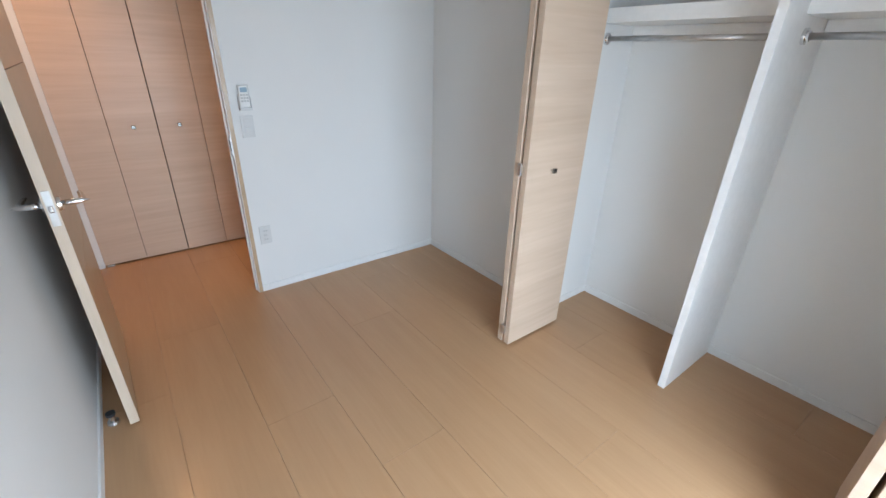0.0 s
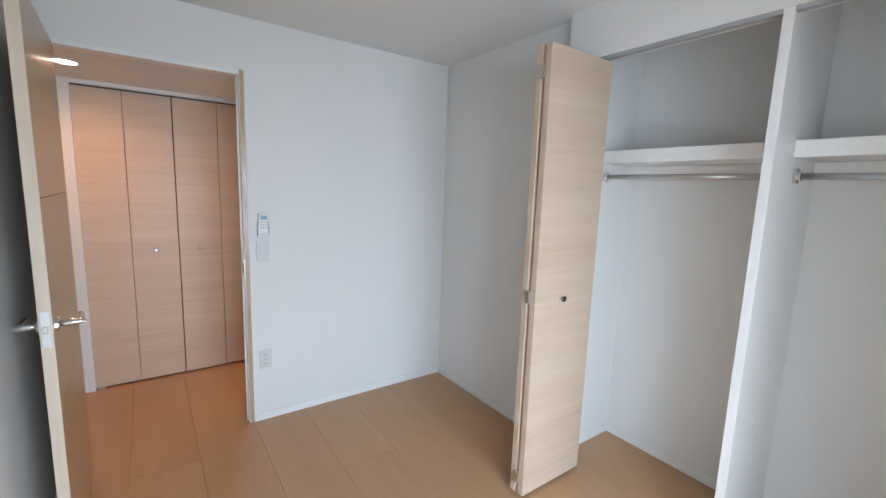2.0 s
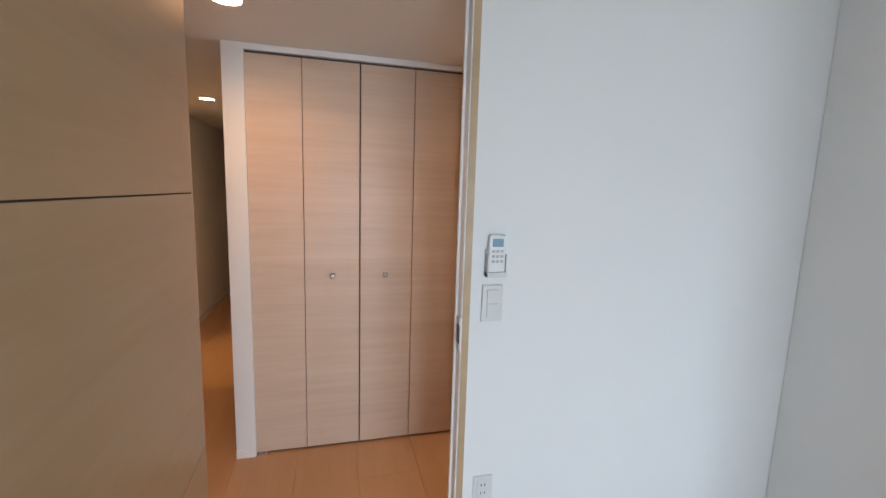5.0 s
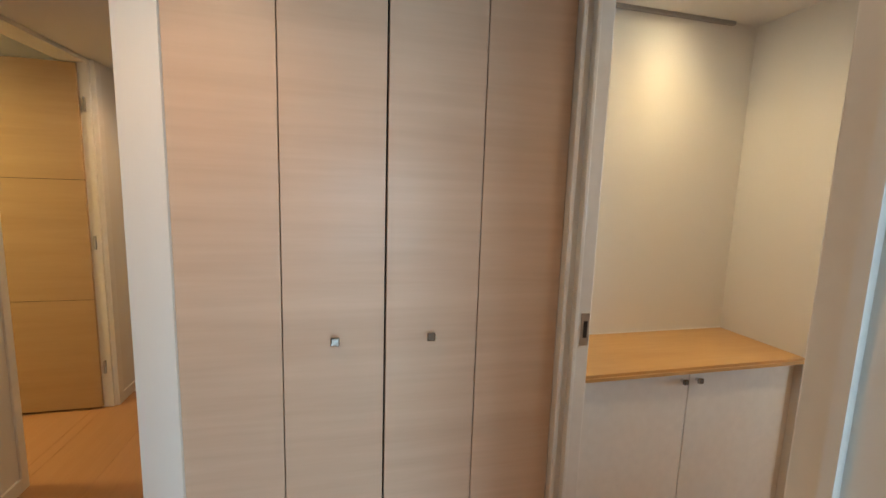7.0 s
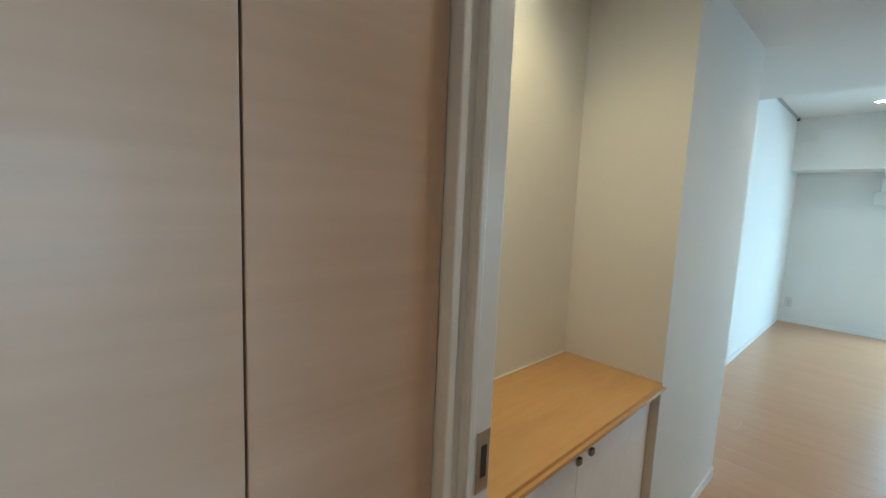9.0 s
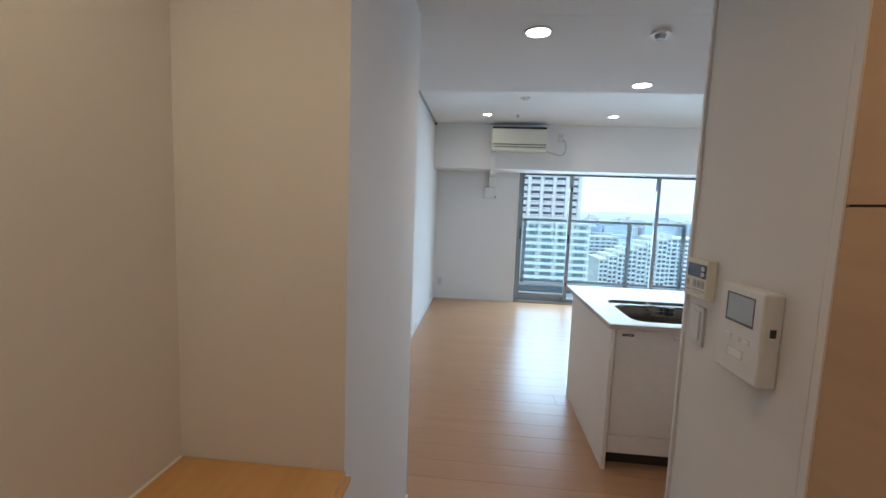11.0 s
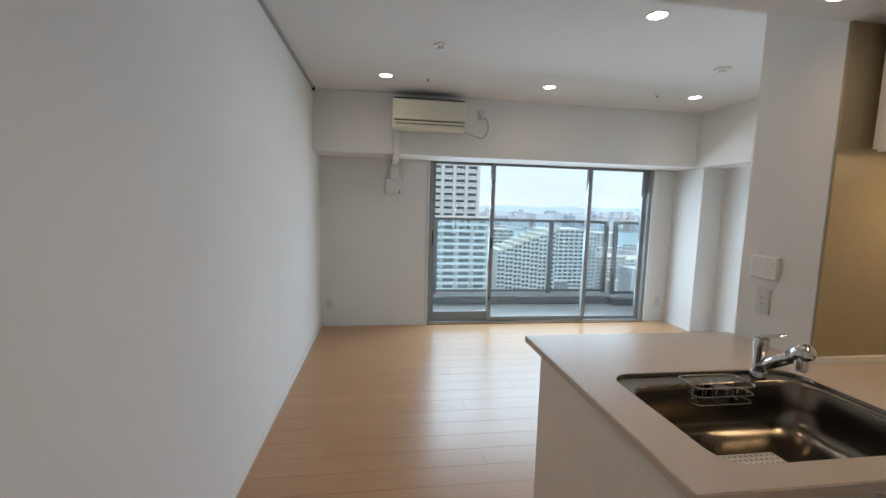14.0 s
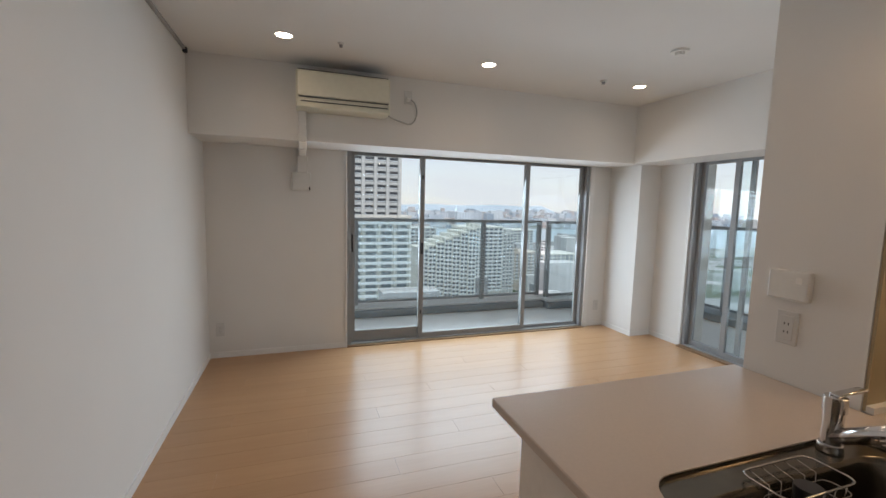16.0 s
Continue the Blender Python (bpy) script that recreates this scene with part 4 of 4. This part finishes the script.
part("badge", boxes((0.982, 1.040, 3.3985, 3.402, 0.731, 0.743), bevel=0.001), BLACK, unit, "small dark badge")
part("badge_bar", boxes((0.990, 1.032, 3.3975, 3.399, 0.736, 0.738)), STEEL, unit)

run = thing("kitchen_unit", (2.4, 3.3, 0), "white base cabinet under the cooktop", "cabinet")
part("body", boxes((2.10, 2.715, 2.66, 3.425, 0.09, 0.771), (1.977, 2.715, 3.426, 4.033, 0.09, 0.771)), KITCHEN, run)
part("toe_kick", boxes((2.15, 2.715, 2.66, 3.425, 0, 0.09), (1.977, 2.715, 3.5, 4.033, 0, 0.09)), BLACK, run)
for a, c in ((2.665, 3.04), (3.044, 3.42)):
    part("door", boxes((2.080, 2.099, a, c, 0.10, 0.765), bevel=0.0015), KITCHEN, run)
cook = thing("cooktop", (2.45, 3.6, CT), "black glass cooktop with burner rings", "cooktop")
part("glass", boxes((2.26, 2.68, 3.25, 3.955, CT + 0.0005, CT + 0.008), bevel=0.003), BLACK, cook)
for x, y, r in ((2.38, 3.42, 0.07), (2.38, 3.78, 0.08), (2.56, 3.6, 0.06)):
    part("burner_ring", disc(disc(bmesh.new(), (x, y, CT + 0.012), r, 0.008), (x, y, CT + 0.02), r * 0.4, 0.016), BLACK, cook)
for y in (3.40, 3.60, 3.80):
    part("knob", disc(bmesh.new(), (2.288, y, CT + 0.014), 0.018, 0.016), BLACK, cook)
wallcab = thing("wall_cupboard", (2.4, 3.6, 1.63), "white kitchen wall cupboard with a light below", "cupboard")
part("body", boxes((2.112, 2.715, 2.80, 4.030, 1.655, 2.118)), KITCHEN, wallcab)
for a, c in ((2.805, 3.40), (3.404, 4.000)):
    part("door", boxes((2.092, 2.111, a, c, 1.640, 2.108), bevel=0.0015), KITCHEN, wallcab)
# dark strip fills the gap under the ceiling, painting its shade
part("top_gap", boxes((2.10, 2.715, 2.80, 4.030, 2.1185, 2.127)), GROOVE, wallcab, "dark shadow gap")
part("under_light", boxes((2.25, 2.36, 3.50, 3.80, 1.648, 1.6545)), WARM, wallcab, "warm light strip under the cupboard")
lamp("under_cupboard_light", "AREA", look((2.38, 3.80, 1.64), (2.38, 3.95, 0)), UNDER_W, (1.0, 0.76, 0.45), size=(0.1, 0.3))

# ---- windows ----


def sash(parent, plane, axis, a, c, z0, z1, stile=0.035, bottom=0.05, depth=0.03):
    """One sliding sash: four aluminium bars and a pane. axis: the way it runs."""
    def bar(u0, u1, w0, w1):
        d0, d1 = plane - depth / 2, plane + depth / 2
        return boxes((u0, u1, d0, d1, w0, w1) if axis == "x" else (d0, d1, u0, u1, w0, w1), bevel=0.002)
    s = part("sash", bar(a, a + stile, z0, z1), ALU, parent)
    part("stile", bar(c - stile, c, z0, z1), ALU, s)
    part("top_rail", bar(a + stile, c - stile, z1 - 0.035, z1), ALU, s)
    part("bottom_rail", bar(a + stile, c - stile, z0, z0 + bottom), ALU, s)
    g0, g1 = plane - 0.003, plane + 0.003
    u0, u1, w0, w1 = a + stile - 0.004, c - stile + 0.004, z0 + bottom - 0.004, z1 - 0.031
    pane = part("pane", boxes((u0, u1, g0, g1, w0, w1) if axis == "x" else (g0, g1, u0, u1, w0, w1)), GLASS, s, "clear glass")
    pane.visible_shadow = False
    return s


win = thing("window_1", (2.13, 7.43, 0), "wide grey aluminium sliding balcony window", "window", kind="structure")
part("window_frame", boxes((0.757, 0.795, 7.38, 7.48, 0, 1.935), (3.470, 3.511, 7.38, 7.48, 0, 1.935), (0.795, 3.470, 7.38, 7.48, 1.900, 1.934), (0.795, 3.470, 7.38, 7.48, 0.0, 0.022), bevel=0.002), ALU, win)
part("lining", boxes((0.740, 0.757, 7.345, 7.42, 0, 1.945), (3.511, 3.565, 7.36, 7.42, 0, 1.945), bevel=0.002), TRIM, win, "white window lining")
part("threshold", boxes((0.757, 3.512, 7.335, 7.38, -0.004, 0.010)), SILL, win, "brown threshold strip")
s1 = sash(win, 7.445, "x", 0.797, 1.530, 0.024, 1.898, 0.042, 0.11)
s2 = sash(win, 7.412, "x", 1.485, 2.735, 0.024, 1.898, 0.048, 0.05)
s3 = sash(win, 7.445, "x", 2.690, 3.468, 0.024, 1.898, 0.048, 0.035)
part("lock", boxes((1.497, 1.520, 7.375, 7.397, 0.90, 1.02), bevel=0.004), BLACK, s2, "black crescent lock")
for z in (0.30, 1.68):
    part("catch", boxes((1.500, 1.516, 7.385, 7.397, z - 0.02, z + 0.02), bevel=0.003), BLACK, s2)
part("pull", boxes((0.806, 0.822, 7.420, 7.431, 0.93, 1.10), bevel=0.003), BLACK, s1, "black pull handle")
win2 = thing("window_2", (4.14, 5.7, 0), "grey aluminium sliding corner window", "window", kind="structure")
part("window_frame", boxes((4.09, 4.19, 6.472, 6.510, 0, 1.935), (4.09, 4.19, 4.951, 4.985, 0, 1.935), (4.09, 4.19, 4.985, 6.472, 1.900, 1.934), (4.09, 4.19, 4.985, 6.472, 0.0, 0.03), bevel=0.002), ALU, win2)
part("lining", boxes((4.07, 4.12, 6.510, 6.540, 0, 1.945), bevel=0.002), TRIM, win2, "white window lining")
part("threshold", boxes((4.03, 4.09, 4.95, 6.51, -0.004, 0.020)), SILL, win2)
sash(win2, 4.155, "y", 5.95, 6.470, 0.032, 1.898, 0.04, 0.05)
sash(win2, 4.120, "y", 4.99, 6.11, 0.032, 1.898, 0.05, 0.05)
bwin = thing("window_3", (4.66, 0.8, 0), "tall bedroom window with grey frame", "window", kind="structure")
part("window_frame", boxes((4.62, 4.70, 0.0, 0.04, 0.15, 2.0), (4.62, 4.70, 1.56, 1.6, 0.15, 2.0), (4.62, 4.70, 0.04, 1.56, 1.96, 2.0), (4.62, 4.70, 0.04, 1.56, 0.15, 0.19)), ALU, bwin)
sash(bwin, 4.645, "y", 0.04, 0.82, 0.19, 1.96)
sash(bwin, 4.68, "y", 0.78, 1.56, 0.19, 1.96)

# ---- balcony ----
structure("balcony_floor", boxes((-1.5, 6.2, 7.5, 8.95, -0.25, -0.06), (4.2, 6.2, 3.5, 7.5, -0.25, -0.06)), CONC, "grey balcony floor", "floor")
# kerb body coloured dark for its shade, top slab pale for its highlight
structure("balcony_kerb", boxes((-1.5, 3.74, 8.55, 8.95, -0.06, 0.035), (3.74, 6.0, 8.41, 8.85, -0.06, 0.04), (5.55, 5.9, 3.5, 8.41, -0.06, 0.05), bevel=0.02), KERB, "grey raised balcony kerb", "kerb")
structure("balcony_kerb", boxes((-1.5, 3.76, 8.60, 8.94, 0.036, 0.060), (3.72, 6.0, 8.43, 8.84, 0.041, 0.075), bevel=0.006), CONC, "pale top of the balcony kerb", "kerb")
structure("balcony_column", boxes((4.36, 4.62, 6.70, 7.28, -0.06, 2.45)), plain("pale_facade", (0.62, 0.60, 0.56), 0.8, vary=0.1, scale=8), "pale outer column of the building", "column")
structure("facade_wall", boxes((-1.6, -0.56, 7.3, 7.5, -0.06, 2.45), (4.2, 4.3, 3.4, 4.95, -0.06, 2.45)), CONC, "outer facade wall", "wall")


def railing(points, posts):
    """Aluminium rail with glass panels between its posts along one straight stretch."""
    (x0, y0), (x1, y1) = points
    d = Vector((x1 - x0, y1 - y0, 0))
    L = d.length
    d.normalize()
    m = Matrix((d, Vector((-d.y, d.x, 0)), Vector((0, 0, 1)))).transposed().to_4x4()
    m.translation = (x0, y0, 0)
    t = thing("balcony_rail", (x0, y0, 0.1), "grey aluminium balcony rail with glass panels", "railing", "balcony rails")

    def put(n, bm, mat, parent=t, lab=""):
        bmesh.ops.transform(bm, matrix=m, verts=bm.verts)
        return part(n, bm, mat, parent, lab)
    put("handrail", boxes((0, L, -0.035, 0.035, 1.17, 1.212), bevel=0.008), ALU)
    put("bottom_bar", boxes((0, L, -0.018, 0.018, 0.085, 0.118), bevel=0.003), ALU)
    for u in posts:
        put("post", boxes((u - 0.030, u + 0.030, -0.028, 0.028, 0.055, 1.18), bevel=0.004), ALU)
    ends = [0.0] + [u for u in posts if 0.05 < u < L - 0.05] + [L]
    for a, c in zip(ends, ends[1:]):
        g = put("glass_panel", boxes((a + 0.03, c - 0.03, -0.004, 0.004, 0.118, 1.172)), TGLASS, t, "clear tinted glass panel")
        g.visible_shadow = False


railing(((-1.5, 8.8), (3.78, 8.8)), (0.05, 1.27, 2.518, 4.334, 5.252))
railing(((3.785, 8.64), (5.75, 8.64)), (0.03, 1.93))
railing(((5.73, 3.6), (5.73, 8.62)), (0.05, 1.3, 2.5, 3.7, 4.97))
# ---- the city below ----
GROUND = -72.0


def far_paint(name, color, vary=0.12, scale=0.4, rough=0.85):
    return plain(name, color, rough, vary=vary, scale=scale)


CITY = far_paint("pale_city_wall", (0.66, 0.66, 0.62))
CITY2 = far_paint("grey_city_wall", (0.52, 0.54, 0.54))
CITY3 = far_paint("warm_city_wall", (0.50, 0.45, 0.40))
WINDOW = plain("far_window", (0.11, 0.12, 0.14), 0.25, vary=0.3, scale=0.5)
BAND = far_paint("white_balcony_band", (0.69, 0.75, 0.78))
m, nt, b = nodes_of("city_ground")
vo = add(nt, "ShaderNodeTexVoronoi", Scale=1.0)
nt.links.new(place(nt, (0.03, 0.03, 0.03)), vo.inputs["Vector"])
nt.links.new(ramp(nt, vo.outputs["Color"], [(0.2, (0.10, 0.13, 0.10)), (0.5, (0.22, 0.24, 0.25)), (0.8, (0.36, 0.37, 0.38))]), b.inputs["Base Color"])
b.inputs["Roughness"].default_value = 0.9
structure("ground", boxes((-3000, 4600, 20, 4600, GROUND - 2, GROUND)), m, "built-up city ground", "ground")
WATER = plain("bay_water", (0.30, 0.40, 0.46), 0.35, vary=0.12, scale=0.01)
structure("water", boxes((-600, 2800, 620, 1250, GROUND, GROUND + 0.6)), WATER, "pale blue water of a wide river", "water")


WINDOW2 = plain("pale_far_window", (0.30, 0.35, 0.38), 0.25, vary=0.35, scale=0.5)

WINDOW3 = plain("mid_far_window", (0.19, 0.23, 0.27), 0.25, vary=0.4, scale=0.4)


def block(name, x0, x1, y, depth, top, storey, bay, wall, label, bands=True, inset=0.7, slim=False, base=GROUND, flip=False, glaze=WINDOW3):
    """A block of flats: solid body, a balcony band a storey, uprights between the bays, and dark windows set back between them."""
    t = thing(name, ((x0 + x1) / 2, y, base), label, "building")
    part("wall", boxes((x0, x1, y + inset, y + depth, base, top)), wall, t)
    part("roof", boxes((x0 - 0.4, x1 + 0.4, y + 0.2, y + depth, top, top + 1.0), (x0 + 4, x0 + 9, y + 4, y + 9, top + 1.0, top + 4.0)), wall, t)
    z, lo = top - storey, max(base, -64)
    while z > lo:
        x = x0
        while x < x1 - 1.2:
            w = min(bay, x1 - x)
            part("window", boxes((x + w * 0.2, x + w * 0.84, y + inset - 0.15, y + inset, z + storey * 0.36, z + storey * 0.88)), glaze, t)
            if not bands:
                part("railing", boxes((x + w * 0.2, x + w * 0.84, y + inset - 0.35, y + inset - 0.25, z + storey * 0.40, z + storey * 0.56)), BAND, t, "pale railing")
            x += bay
        part("balcony", boxes((x0 - 0.15, x1 + 0.15, y - 0.1, y + inset - 0.02, z - 0.1, z + storey * 0.34)), BAND if bands else wall, t)
        if flip:
            part("balcony", boxes((x1, x1 + 0.5, y - 0.1, y + depth * 0.7, z - 0.1, z + storey * 0.34)), BAND, t)
        z -= storey
    x = x0
    while x <= x1 + 0.01:
        w = 0.32 if slim else 0.7
        part("pier", boxes((x - w, x + w, y - (0.05 if slim else 0.45), y + inset, lo - 6, top)), wall, t)
        x += bay
    return t


block("apartment_tower", 10.3, 43.3, 191, 34, 59, 3.05, 5.5, CITY2, "tall grey apartment tower with recessed windows", bands=False, inset=1.0, base=-5.2, glaze=WINDOW)
block("apartment_tower", 5.1, 48.5, 190, 36, -4.6, 3.05, 7.2, CITY, "lower storeys of the tower with white balcony bands", slim=True, inset=1.4, flip=True, glaze=WINDOW2)
n = 7
for i in range(n):
    a = 74.1 + 5.2 * i
    block("stepped_block", a, a + 5.14, 255 + 1.0 * (n - i), 28, -27.7 + 2.28 * i, 2.75, 2.57, CITY, "white stepped apartment block with balconies", slim=True)
block("apartment_block", 115.7, 146.9, 289, 30, -14.7, 2.85, 3.9, CITY, "long white apartment block with balconies", slim=True)
block("apartment_block", 148.2, 157.3, 291, 26, -19.9, 2.85, 3.0, CITY2, "grey apartment block seen side on")
block("apartment_block", 65.0, 109.0, 341, 26, -18.6, 2.9, 4.4, CITY2, "grey apartment slab behind the stepped block")
block("apartment_block", 174.0, 203.0, 325, 30, -39.0, 2.9, 4.0, CITY3, "warm grey apartment block")
block("apartment_block", 208.0, 255.0, 341, 30, -43.0, 2.9, 4.7, CITY, "white office block with long window bands")
block("apartment_block", 195.0, 266.0, 442, 36, -26.4, 3.0, 5.5, CITY, "pale slab block by the water")
block("apartment_block", 50.0, 61.0, 247, 22, -39.4, 2.9, 3.7, CITY3, "small warm grey apartment block")

# low streets and blocks between and beyond, too many to count
rng = random.Random(5)


def scatter(name, count, xr, yr, hr, wall, label):
    verts, faces = [], []
    for _ in range(count):
        y = rng.uniform(*yr)
        x = rng.uniform(*xr) * y
        if 640 < y < 1230 or (y < 330 and 0.2 < x / y < 0.62 and rng.random() < 0.75):
            continue
        w, d, h = rng.uniform(8, 26), rng.uniform(8, 22), rng.uniform(*hr) * (1.0 if rng.random() < 0.85 else 2.0)
        if y > 1250:
            w, d = w * 2.2, d * 2
        k = len(verts)
        for zz in (GROUND, GROUND + h):
            verts += [(x, y, zz), (x + w, y, zz), (x + w, y + d, zz), (x, y + d, zz)]
        faces += [(k + 4, k + 5, k + 6, k + 7)] + [(k + a, k + (a + 1) % 4, k + 4 + (a + 1) % 4, k + 4 + a) for a in range(4)]
    me = bpy.data.meshes.new(name)
    me.from_pydata(verts, [], faces)
    me.materials.append(wall)
    return tagged(new(name, me), label, "city", "", "stuff")


def city_wall(name, lo, hi):
    """Facades of mixed tones with rows of windows, too far to model singly."""
    m, nt, b = nodes_of(name)
    g = nt.nodes.new("ShaderNodeNewGeometry")
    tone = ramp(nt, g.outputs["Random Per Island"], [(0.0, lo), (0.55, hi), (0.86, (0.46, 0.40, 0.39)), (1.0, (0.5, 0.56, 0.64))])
    br = add(nt, "ShaderNodeTexBrick", Scale=0.16)
    br.inputs["Mortar Size"].default_value = 0.04
    nt.links.new(place(nt, (1.0, 0.2, 1.0)), br.inputs["Vector"])
    mx = nt.nodes.new("ShaderNodeMix")
    mx.data_type = "RGBA"
    mx.inputs[0].default_value = 0.22
    nt.links.new(tone, mx.inputs[6])
    nt.links.new(br.outputs["Color"], mx.inputs[7])
    nt.links.new(mx.outputs[2], b.inputs["Base Color"])
    b.inputs["Roughness"].default_value = 0.85
    return m


scatter("low_city", 420, (0.02, 0.95), (150, 640), (6, 22), city_wall("near_city", (0.32, 0.34, 0.36), (0.58, 0.59, 0.60)), "low houses and blocks of the city")
# bluish tones paint the distance haze into the far city's walls
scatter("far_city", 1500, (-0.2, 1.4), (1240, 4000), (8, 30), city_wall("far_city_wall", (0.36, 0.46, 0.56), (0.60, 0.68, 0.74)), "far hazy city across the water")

# trees along the streets
leaf_m = plain("far_foliage", (0.06, 0.10, 0.05), 0.9, vary=0.4, scale=0.6)
verts, faces = [], []
for _ in range(140):
    y = rng.uniform(150, 600)
    x, r = rng.uniform(0.1, 0.9) * y, rng.uniform(1.5, 3.5)
    for _ in range(7):
        c = Vector((x + rng.gauss(0, r), y + rng.gauss(0, r), GROUND + 4 + rng.gauss(0, r * 0.5)))
        k = len(verts)
        verts += [tuple(c + Vector((rng.gauss(0, r), rng.gauss(0, r), rng.gauss(0, r)))) for _ in range(4)]
        faces += [(k, k + 1, k + 2), (k, k + 2, k + 3), (k, k + 1, k + 3), (k + 1, k + 2, k + 3)]
me = bpy.data.meshes.new("street_trees")
me.from_pydata(verts, [], faces)
me.materials.append(leaf_m)
tagged(new("street_trees", me), "dark green trees along the streets", "trees", "", "stuff")

# far ridge, its haze painted in as a blue-grey colour
ridge = bmesh.new()
prev = None
for i in range(80):
    x = -2500 + 90 * i
    h = 55 + 35 * noise.noise((x * 0.0016, 3.1, 0)) + 8 * noise.noise((x * 0.01, 1.0, 0))
    cur = [ridge.verts.new((x, 4300, GROUND)), ridge.verts.new((x, 4380, GROUND + h + 30))]
    if prev:
        ridge.faces.new((prev[0], cur[0], cur[1], prev[1]))
    prev = cur
structure("backdrop", ridge, plain("haze_blue_ridge", (0.36, 0.47, 0.56), 1.0, vary=0.1, scale=0.01), "hazy blue ridge on the horizon", "hills")

lay_floor()
